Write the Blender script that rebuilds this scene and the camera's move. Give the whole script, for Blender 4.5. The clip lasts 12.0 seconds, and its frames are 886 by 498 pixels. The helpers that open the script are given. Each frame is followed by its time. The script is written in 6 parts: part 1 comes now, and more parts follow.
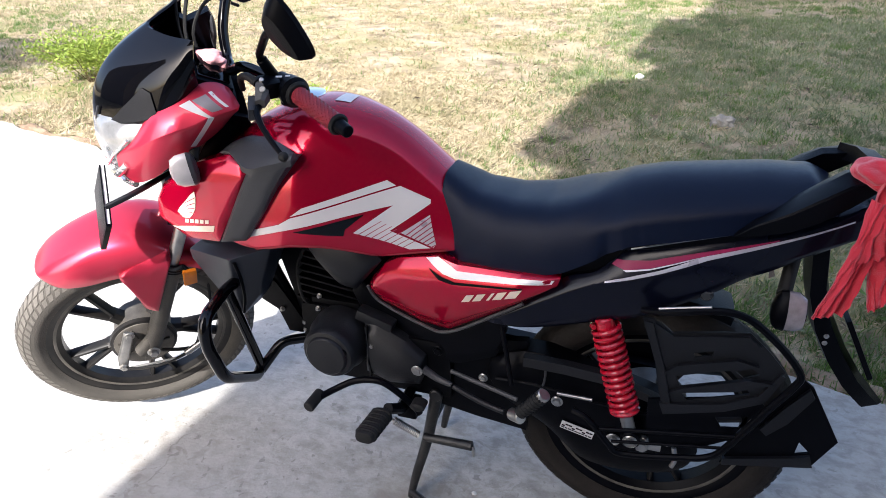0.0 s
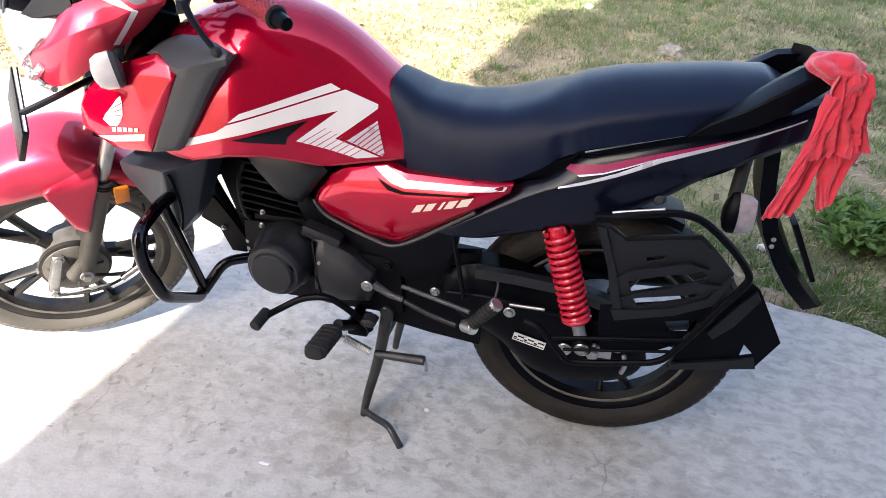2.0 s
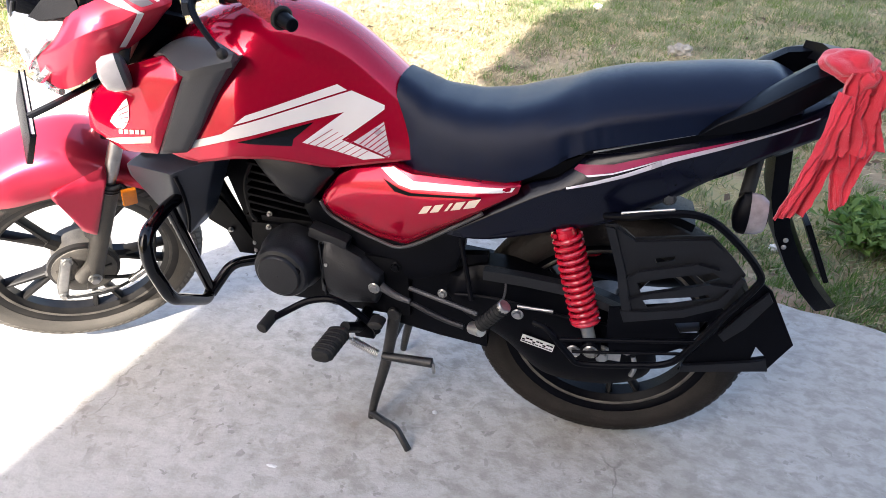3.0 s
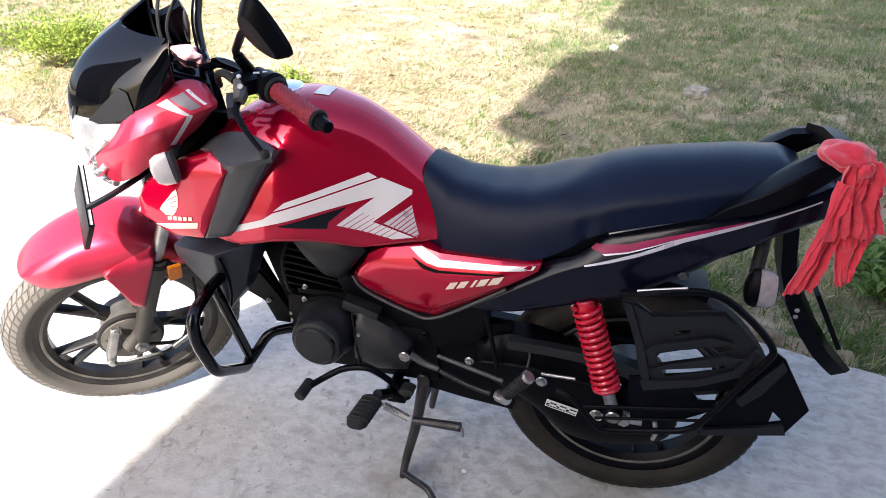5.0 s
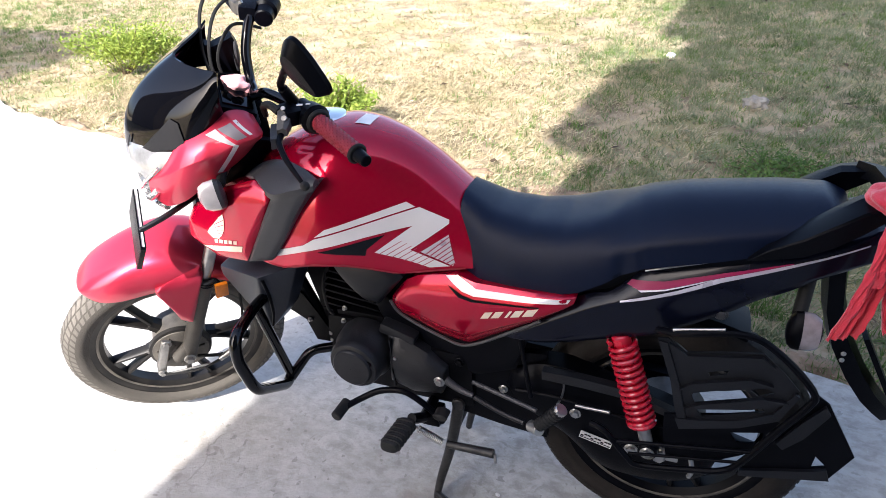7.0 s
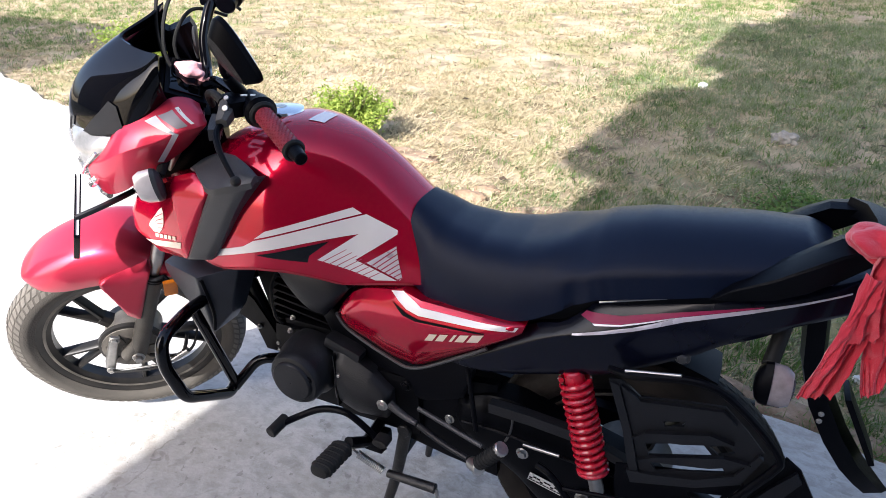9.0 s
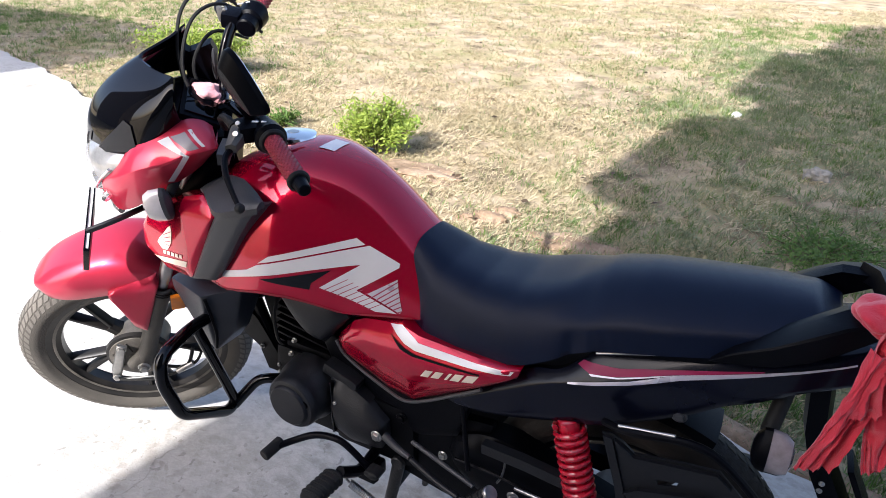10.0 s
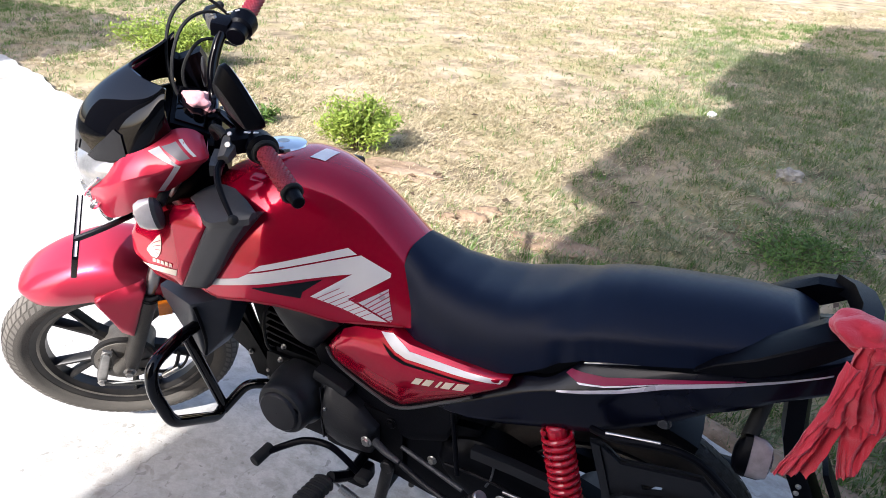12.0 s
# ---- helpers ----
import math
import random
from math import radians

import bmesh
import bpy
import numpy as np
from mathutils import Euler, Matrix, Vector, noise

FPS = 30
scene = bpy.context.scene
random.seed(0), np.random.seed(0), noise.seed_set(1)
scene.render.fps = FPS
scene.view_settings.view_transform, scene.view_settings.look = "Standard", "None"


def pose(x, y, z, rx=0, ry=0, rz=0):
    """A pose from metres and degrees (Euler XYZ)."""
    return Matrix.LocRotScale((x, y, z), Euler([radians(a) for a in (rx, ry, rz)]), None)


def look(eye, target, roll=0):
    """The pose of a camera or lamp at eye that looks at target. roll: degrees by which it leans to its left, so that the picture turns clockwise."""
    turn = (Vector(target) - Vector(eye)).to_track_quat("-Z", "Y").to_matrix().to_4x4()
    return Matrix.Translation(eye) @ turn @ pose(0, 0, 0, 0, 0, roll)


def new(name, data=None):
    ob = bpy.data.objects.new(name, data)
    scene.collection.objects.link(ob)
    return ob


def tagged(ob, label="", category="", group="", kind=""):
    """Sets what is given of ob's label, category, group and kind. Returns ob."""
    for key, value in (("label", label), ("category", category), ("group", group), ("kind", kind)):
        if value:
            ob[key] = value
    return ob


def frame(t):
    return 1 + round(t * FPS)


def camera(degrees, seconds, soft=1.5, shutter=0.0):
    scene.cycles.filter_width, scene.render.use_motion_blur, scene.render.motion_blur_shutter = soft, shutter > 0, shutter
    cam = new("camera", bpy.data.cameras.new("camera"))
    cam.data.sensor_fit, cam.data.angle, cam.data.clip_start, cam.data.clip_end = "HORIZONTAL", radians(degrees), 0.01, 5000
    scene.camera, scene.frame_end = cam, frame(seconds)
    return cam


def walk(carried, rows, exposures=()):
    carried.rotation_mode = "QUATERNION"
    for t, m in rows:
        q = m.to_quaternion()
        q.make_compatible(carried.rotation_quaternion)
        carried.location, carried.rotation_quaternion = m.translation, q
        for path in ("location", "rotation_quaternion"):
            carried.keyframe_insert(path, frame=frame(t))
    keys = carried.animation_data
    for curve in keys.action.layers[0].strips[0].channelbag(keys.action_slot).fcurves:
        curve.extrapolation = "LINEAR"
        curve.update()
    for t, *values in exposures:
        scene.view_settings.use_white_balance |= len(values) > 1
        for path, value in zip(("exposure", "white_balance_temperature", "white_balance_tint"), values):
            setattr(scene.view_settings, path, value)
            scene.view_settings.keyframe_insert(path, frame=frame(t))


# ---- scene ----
cam = camera(67.7, 12.0, 0.9)
PATH = [
    (0, (1.247, -1.244, 1.319), (0.676, 0.443, 0.41), -1.1),
    (0.5, (1.242, -1.244, 1.294), (0.706, 0.416, 0.316), -0.3),
    (1, (1.237, -1.252, 1.268), (0.702, 0.371, 0.229), -0.5),
    (1.5, (1.24, -1.252, 1.242), (0.794, 0.38, 0.175), 0.3),
    (2, (1.242, -1.238, 1.241), (0.842, 0.409, 0.18), 0.7),
    (2.5, (1.24, -1.235, 1.243), (0.832, 0.412, 0.184), 0.6),
    (2.7, (1.244, -1.226, 1.236), (0.827, 0.416, 0.174), 0.3),
    (4.3, (1.24, -1.254, 1.3), (0.729, 0.407, 0.31), -1.6),
    (4.5, (1.239, -1.254, 1.323), (0.703, 0.407, 0.346), -2.3),
    (5, (1.245, -1.252, 1.358), (0.74, 0.416, 0.377), -2.2),
    (5.5, (1.255, -1.239, 1.385), (0.723, 0.433, 0.425), -3.5),
    (6, (1.267, -1.228, 1.408), (0.726, 0.432, 0.432), -4.2),
    (6.5, (1.268, -1.224, 1.408), (0.668, 0.412, 0.428), -3.9),
    (7, (1.273, -1.223, 1.414), (0.618, 0.397, 0.441), -3.4),
    (7.2, (1.277, -1.213, 1.408), (0.636, 0.414, 0.437), -2.8),
    (8.8, (1.371, -1.097, 1.359), (0.603, 0.505, 0.441), -0.1),
    (9, (1.384, -1.076, 1.352), (0.637, 0.533, 0.427), -0.4),
    (9.5, (1.398, -1.044, 1.364), (0.655, 0.566, 0.439), -0.0),
    (10, (1.41, -1.028, 1.392), (0.586, 0.557, 0.493), 1.8),
    (10.5, (1.411, -1.014, 1.431), (0.503, 0.525, 0.532), 4.5),
    (11, (1.42, -0.985, 1.442), (0.535, 0.513, 0.455), 5.3),
    (11.5, (1.412, -0.997, 1.438), (0.553, 0.54, 0.49), 5.6),
    (12, (1.388, -1.045, 1.429), (0.631, 0.565, 0.514), 2.9),
]
EXPOSURES = [(0.0, 1.44, 6090, 11), (0.5, 1.80, 6190, 11), (1.0, 1.92, 6340, 11), (1.5, 2.12, 6490, 11), (2.0, 2.22, 6540, 11), (2.5, 2.20, 6540, 11), (4.5, 1.87, 6390, 12), (5.5, 1.80, 6290, 12), (7.0, 1.64, 6190, 12),
             (9.0, 1.47, 6090, 12), (10.5, 1.27, 6040, 12), (12.0, 1.34, 6040, 12)]
walk(cam, [(t, look(eye, target, roll)) for t, eye, target, roll in PATH], EXPOSURES)
from mathutils.bvhtree import BVHTree
from mathutils.geometry import tessellate_polygon

# ---- light ----
SUN_EL, SUN_DX, SUN_DY = 38.0, 0.135, 0.991
world = bpy.data.worlds.new("sky")
scene.world = world
world.use_nodes = True
wn = world.node_tree
sky = wn.nodes.new("ShaderNodeTexSky")
sky.sky_type, sky.sun_disc = "NISHITA", False
sky.air_density, sky.dust_density, sky.ozone_density = 0.82, 3.6, 0.5
sky.sun_elevation, sky.sun_rotation = radians(SUN_EL), math.pi + 0.135
wn.links.new(sky.outputs[0], wn.nodes["Background"].inputs[0])
wn.nodes["Background"].inputs[1].default_value = 0.15
sun = new("sun", bpy.data.lights.new("sun", "SUN"))
sun.data.energy, sun.data.angle, sun.data.color = 4.0, radians(0.53), (1.0, 0.95, 0.88)
ce = math.cos(radians(SUN_EL))
sun.matrix_world = look((0, 0, 12), (SUN_DX * ce, SUN_DY * ce, 12 - math.sin(radians(SUN_EL))))


# ---- materials ----
def material(name, colour, rough=0.5, metal=0.0, coat=0.0, vary=0.12, scale=18.0, bump=0.0, bump_scale=200.0, second=None, sheen=0.0, spec=0.5):
    """A surface with broad stains, fine grain and a little relief."""
    m = bpy.data.materials.new(name)
    m.use_nodes = True
    nt = m.node_tree
    b = nt.nodes["Principled BSDF"]
    b.inputs["Roughness"].default_value, b.inputs["Metallic"].default_value = rough, metal
    b.inputs["Coat Weight"].default_value, b.inputs["Coat Roughness"].default_value = coat, 0.03
    b.inputs["Sheen Weight"].default_value, b.inputs["Specular IOR Level"].default_value = sheen, spec
    tc = nt.nodes.new("ShaderNodeTexCoord")
    broad, fine = nt.nodes.new("ShaderNodeTexNoise"), nt.nodes.new("ShaderNodeTexNoise")
    broad.inputs["Scale"].default_value, fine.inputs["Scale"].default_value = scale, scale * 9
    broad.inputs["Detail"].default_value = fine.inputs["Detail"].default_value = 6
    for n in (broad, fine):
        nt.links.new(tc.outputs["Object"], n.inputs["Vector"])
    ramp = nt.nodes.new("ShaderNodeMix")
    ramp.data_type = "RGBA"
    dark = second or tuple(c * (1 - 2 * vary) for c in colour)
    ramp.inputs[6].default_value, ramp.inputs[7].default_value = (*dark, 1), (*colour, 1)
    add = nt.nodes.new("ShaderNodeMath")
    add.operation = "MULTIPLY_ADD"
    add.inputs[1].default_value = 0.35
    nt.links.new(fine.outputs["Fac"], add.inputs[0])
    half = nt.nodes.new("ShaderNodeMapRange")
    half.inputs["From Min"].default_value, half.inputs["From Max"].default_value = 0.3, 0.7
    half.inputs["To Max"].default_value = 0.8
    nt.links.new(broad.outputs["Fac"], half.inputs["Value"])
    nt.links.new(half.outputs[0], add.inputs[2])
    nt.links.new(add.outputs[0], ramp.inputs[0])
    nt.links.new(ramp.outputs[2], b.inputs["Base Color"])
    rr = nt.nodes.new("ShaderNodeMapRange")
    rr.inputs["To Min"].default_value, rr.inputs["To Max"].default_value = max(0.02, rough - min(0.1, rough * 0.3)), min(1, rough + min(0.1, rough * 0.4))
    nt.links.new(broad.outputs["Fac"], rr.inputs["Value"])
    nt.links.new(rr.outputs[0], b.inputs["Roughness"])
    if bump:
        bn, bp = nt.nodes.new("ShaderNodeTexNoise"), nt.nodes.new("ShaderNodeBump")
        bn.inputs["Scale"].default_value, bn.inputs["Detail"].default_value = bump_scale, 4
        bp.inputs["Strength"].default_value, bp.inputs["Distance"].default_value = bump, 0.004
        nt.links.new(tc.outputs["Object"], bn.inputs["Vector"])
        nt.links.new(bn.outputs["Fac"], bp.inputs["Height"])
        nt.links.new(bp.outputs[0], b.inputs["Normal"])
    return m


RED = material("red_paint", (0.45, 0.0008, 0.027), 0.17, 0.54, 0.85, 0.06, 4, spec=0.3)
# Paler red for mudguard and cowl: sun glare put into the colour, with dust.
RED_PALE = material("pale_red_paint", (0.50, 0.024, 0.058), 0.36, 0.4, 0.8, 0.06, 6, spec=0.4, second=(0.42, 0.034, 0.062))
for paint in (RED, RED_PALE):
    paint.node_tree.nodes["Principled BSDF"].inputs["Specular Tint"].default_value = (0.9, 0.22, 0.32, 1)
RED_MATT = material("red_rubber", (0.22, 0.006, 0.018), 0.55, 0, 0, 0.15, 40)
SPRING = material("red_spring", (0.52, 0.006, 0.026), 0.26, 0, 0.7, 0.1, 30)
BLACK = material("black_plastic", (0.0022, 0.0025, 0.0045), 0.36, 0, 0, 0.2, 10, 0.15, 600, second=(0.001, 0.0012, 0.0024), spec=0.08)
GLOSS = material("gloss_black", (0.0015, 0.0015, 0.0025), 0.04, 0, 0.0, 0.2, 8, spec=0.36)
TAIL = material("dark_grey_paint", (0.003, 0.004, 0.012), 0.24, 0.0, 0.1, 0.15, 6, spec=0.22)
GREY = material("grey_plastic", (0.052, 0.053, 0.058), 0.36, 0, 0, 0.15, 12, 0.2, 700, spec=0.4)
ENGINE = material("black_engine_paint", (0.0024, 0.0026, 0.004), 0.34, 0, 0, 0.25, 14, 0.2, 300, second=(0.0016, 0.0016, 0.0022), spec=0.09)
VINYL = material("seat_vinyl", (0.004, 0.008, 0.024), 0.34, 0, 0, 0.12, 5, 0.2, 900, spec=0.16)
RUBBER = material("tyre_rubber", (0.125, 0.115, 0.102), 0.8, 0, 0, 0.2, 12, 0.3, 250, second=(0.20, 0.182, 0.160), spec=0.2)
# Rear tyre, a shaded copy of tyre_rubber: the house's shade is in its colour.
RUBBER_SHADED = material("shaded_tyre_rubber", (0.010, 0.0088, 0.0080), 0.6, 0, 0, 0.2, 12, 0.3, 250, second=(0.026, 0.021, 0.018), spec=0.2)
PEG = material("peg_rubber", (0.012, 0.012, 0.012), 0.65, 0, 0, 0.2, 30, 0.2, 300, spec=0.3)
ALLOY = material("black_alloy", (0.008, 0.008, 0.009), 0.38, 0.2, 0, 0.2, 14, second=(0.03, 0.027, 0.024), spec=0.35)
DUSTY = material("dusty_alloy", (0.14, 0.126, 0.108), 0.55, 0.3, 0, 0.2, 22, 0.2, 300, second=(0.05, 0.045, 0.04))
FORK_MAT = material("dusty_black_fork", (0.085, 0.077, 0.066), 0.5, 0.2, 0, 0.2, 26, 0.2, 300, second=(0.05, 0.045, 0.038))
STEEL = material("steel", (0.5, 0.49, 0.47), 0.32, 0.9, 0, 0.2, 40)
CHROME = material("chrome", (0.75, 0.75, 0.75), 0.12, 1.0, 0, 0.08, 30)
RUSTY = material("worn_black_steel", (0.008, 0.008, 0.009), 0.42, 0.2, 0, 0.3, 25, 0.3, 200, second=(0.04, 0.038, 0.036))
WHITE = material("white_decal", (0.64, 0.63, 0.64), 0.3, 0.1, 0.6, 0.05, 10)
SILVER = material("silver_decal", (0.52, 0.51, 0.55), 0.28, 0.3, 0.6, 0.06, 30)
ASH = material("ash_grey_decal", (0.20, 0.18, 0.20), 0.3, 0.1, 0.6, 0.08, 30)
BAND = material("pale_lilac_decal", (0.60, 0.56, 0.65), 0.3, 0.3, 0.6, 0.06, 20)
CREAM = material("cream_decal", (0.72, 0.62, 0.5), 0.35, 0.1, 0.4, 0.06, 20)
CRIMSON = material("crimson_decal", (0.32, 0.012, 0.06), 0.3, 0, 0.5, 0.08, 10)
MAGENTA = material("magenta_decal", (0.30, 0.008, 0.075), 0.35, 0.0, 0.0, 0.08, 10, spec=0.25)
STICKER = material("white_sticker", (0.8, 0.8, 0.8), 0.5, 0, 0, 0.06, 60)
AMBER = material("amber_reflector", (0.75, 0.22, 0.015), 0.2, 0, 0.5, 0.15, 60)
SCOOP = material("weathered_black_plastic", (0.020, 0.024, 0.034), 0.33, 0, 0, 0.2, 16, 0.2, 500, second=(0.013, 0.015, 0.022), spec=0.4)
COVER = material("scuffed_engine_paint", (0.012, 0.013, 0.016), 0.42, 0, 0, 0.25, 30, 0.2, 300, second=(0.007, 0.007, 0.009), spec=0.3)
DUST_BLACK = material("dusty_black_plastic", (0.007, 0.008, 0.011), 0.42, 0, 0, 0.2, 16, 0.2, 500, second=(0.006, 0.006, 0.008), spec=0.3)
BEAM = material("headlamp_glass", (0.42, 0.42, 0.43), 0.1, 0.5, 0.4, 0.25, 28)
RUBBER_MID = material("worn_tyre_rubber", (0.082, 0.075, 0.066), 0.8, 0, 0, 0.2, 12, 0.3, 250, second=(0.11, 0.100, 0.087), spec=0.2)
LENS = material("frosted_lens", (0.74, 0.69, 0.69), 0.18, 0.1, 0.7, 0.12, 40)
SMOKE = material("pinkish_lens", (0.36, 0.31, 0.33), 0.14, 0.0, 0.7, 0.2, 60)
LAMP = material("headlamp_reflector", (0.8, 0.8, 0.8), 0.12, 0.8, 0.5, 0.1, 30)
CLOTH = material("red_cloth", (0.72, 0.03, 0.06), 0.85, 0, 0, 0.1, 14, 0.5, 500, sheen=0.4)
PINK = material("pink_cloth", (0.8, 0.36, 0.38), 0.85, 0, 0, 0.15, 20, 0.4, 400, sheen=0.3)
PLATE = material("white_plate", (0.7, 0.7, 0.7), 0.4, 0, 0, 0.06, 30)
STONE = material("pale_stone", (0.4, 0.37, 0.32), 0.85, 0, 0, 0.25, 20, 0.6, 60)
PAPER = material("white_litter", (0.75, 0.75, 0.73), 0.7, 0, 0, 0.1, 60)
WALL = material("house_plaster", (0.13, 0.118, 0.108), 0.9, 0, 0, 0.12, 1.5, 0.2, 40)
BARK = material("plant_stem", (0.12, 0.08, 0.04), 0.8, 0, 0, 0.2, 60)


def leaf_material(name, a, b, rough=0.6):
    """Each blade or leaf takes its own shade between a and b."""
    m = bpy.data.materials.new(name)
    m.use_nodes = True
    nt = m.node_tree
    p = nt.nodes["Principled BSDF"]
    p.inputs["Roughness"].default_value = rough
    p.inputs["Subsurface Weight"].default_value = 0.0
    g, tc, n = nt.nodes.new("ShaderNodeNewGeometry"), nt.nodes.new("ShaderNodeTexCoord"), nt.nodes.new("ShaderNodeTexNoise")
    n.inputs["Scale"].default_value, n.inputs["Detail"].default_value = 0.9, 5
    nt.links.new(tc.outputs["Object"], n.inputs["Vector"])
    mr = nt.nodes.new("ShaderNodeMapRange")
    mr.inputs["From Min"].default_value, mr.inputs["From Max"].default_value = 0.35, 0.65
    nt.links.new(n.outputs["Fac"], mr.inputs["Value"])
    k = nt.nodes.new("ShaderNodeMath")
    k.operation = "MULTIPLY_ADD"
    k.inputs[1].default_value = 0.55
    half = nt.nodes.new("ShaderNodeMath")
    half.operation = "MULTIPLY"
    half.inputs[1].default_value = 0.5
    nt.links.new(mr.outputs[0], half.inputs[0])
    nt.links.new(g.outputs["Random Per Island"], k.inputs[0])
    nt.links.new(half.outputs[0], k.inputs[2])
    mix = nt.nodes.new("ShaderNodeMix")
    mix.data_type = "RGBA"
    mix.inputs[6].default_value, mix.inputs[7].default_value = (*a, 1), (*b, 1)
    nt.links.new(k.outputs[0], mix.inputs[0])
    nt.links.new(mix.outputs[2], p.inputs["Base Color"])
    t = nt.nodes.new("ShaderNodeBsdfTranslucent")
    nt.links.new(mix.outputs[2], t.inputs["Color"])
    both = nt.nodes.new("ShaderNodeMixShader")
    both.inputs[0].default_value = 0.3
    nt.links.new(p.outputs[0], both.inputs[1])
    nt.links.new(t.outputs[0], both.inputs[2])
    nt.links.new(both.outputs[0], nt.nodes["Material Output"].inputs["Surface"])
    return m


STRAW = leaf_material("dry_grass", (0.31, 0.265, 0.14), (0.63, 0.53, 0.36))
DEAD_LEAF = leaf_material("dead_leaf", (0.035, 0.026, 0.016), (0.16, 0.10, 0.055))
# Blades for the shaded lawn: dull green, with the shade put into their colour.
SHADE_GRASS = leaf_material("shaded_green_grass", (0.11, 0.14, 0.055), (0.36, 0.385, 0.225))
GREEN = leaf_material("green_weed", (0.05, 0.13, 0.02), (0.19, 0.28, 0.06))
LEAF = leaf_material("shrub_leaf", (0.14, 0.24, 0.03), (0.4, 0.46, 0.08))


def layered(name, stops, scale, spot=None, rough=0.9, bump=0.5, bump_scale=60.0, stretch=(1, 1, 1)):
    """Ground: colours over broad noise, speckled with finer spots, with relief."""
    m = bpy.data.materials.new(name)
    m.use_nodes = True
    nt = m.node_tree
    b = nt.nodes["Principled BSDF"]
    b.inputs["Roughness"].default_value = rough
    b.inputs["Specular IOR Level"].default_value = 0.25
    tc, mp = nt.nodes.new("ShaderNodeTexCoord"), nt.nodes.new("ShaderNodeMapping")
    mp.inputs["Scale"].default_value = stretch
    nt.links.new(tc.outputs["Object"], mp.inputs["Vector"])
    n = nt.nodes.new("ShaderNodeTexNoise")
    n.inputs["Scale"].default_value, n.inputs["Detail"].default_value, n.inputs["Roughness"].default_value = scale, 10, 0.68
    nt.links.new(mp.outputs[0], n.inputs["Vector"])
    r = nt.nodes.new("ShaderNodeValToRGB")
    while len(r.color_ramp.elements) < len(stops):
        r.color_ramp.elements.new(0.5)
    for e, (p, c) in zip(r.color_ramp.elements, stops):
        e.position, e.color = p, (*c, 1)
    nt.links.new(n.outputs["Fac"], r.inputs[0])
    out = r.outputs[0]
    if spot:
        s_scale, s_from, s_to, s_colour, s_amount = spot
        n2 = nt.nodes.new("ShaderNodeTexNoise")
        n2.inputs["Scale"].default_value, n2.inputs["Detail"].default_value = s_scale, 5
        nt.links.new(tc.outputs["Object"], n2.inputs["Vector"])
        mr = nt.nodes.new("ShaderNodeMapRange")
        mr.inputs["From Min"].default_value, mr.inputs["From Max"].default_value, mr.inputs["To Max"].default_value = s_from, s_to, s_amount
        nt.links.new(n2.outputs["Fac"], mr.inputs["Value"])
        mix = nt.nodes.new("ShaderNodeMix")
        mix.data_type = "RGBA"
        mix.inputs[7].default_value = (*s_colour, 1)
        nt.links.new(mr.outputs[0], mix.inputs[0])
        nt.links.new(out, mix.inputs[6])
        out = mix.outputs[2]
    nt.links.new(out, b.inputs["Base Color"])
    bn, bp = nt.nodes.new("ShaderNodeTexNoise"), nt.nodes.new("ShaderNodeBump")
    bn.inputs["Scale"].default_value, bn.inputs["Detail"].default_value = bump_scale, 8
    bp.inputs["Strength"].default_value, bp.inputs["Distance"].default_value = bump, 0.01
    nt.links.new(tc.outputs["Object"], bn.inputs["Vector"])
    nt.links.new(bn.outputs["Fac"], bp.inputs["Height"])
    nt.links.new(bp.outputs[0], b.inputs["Normal"])
    return m


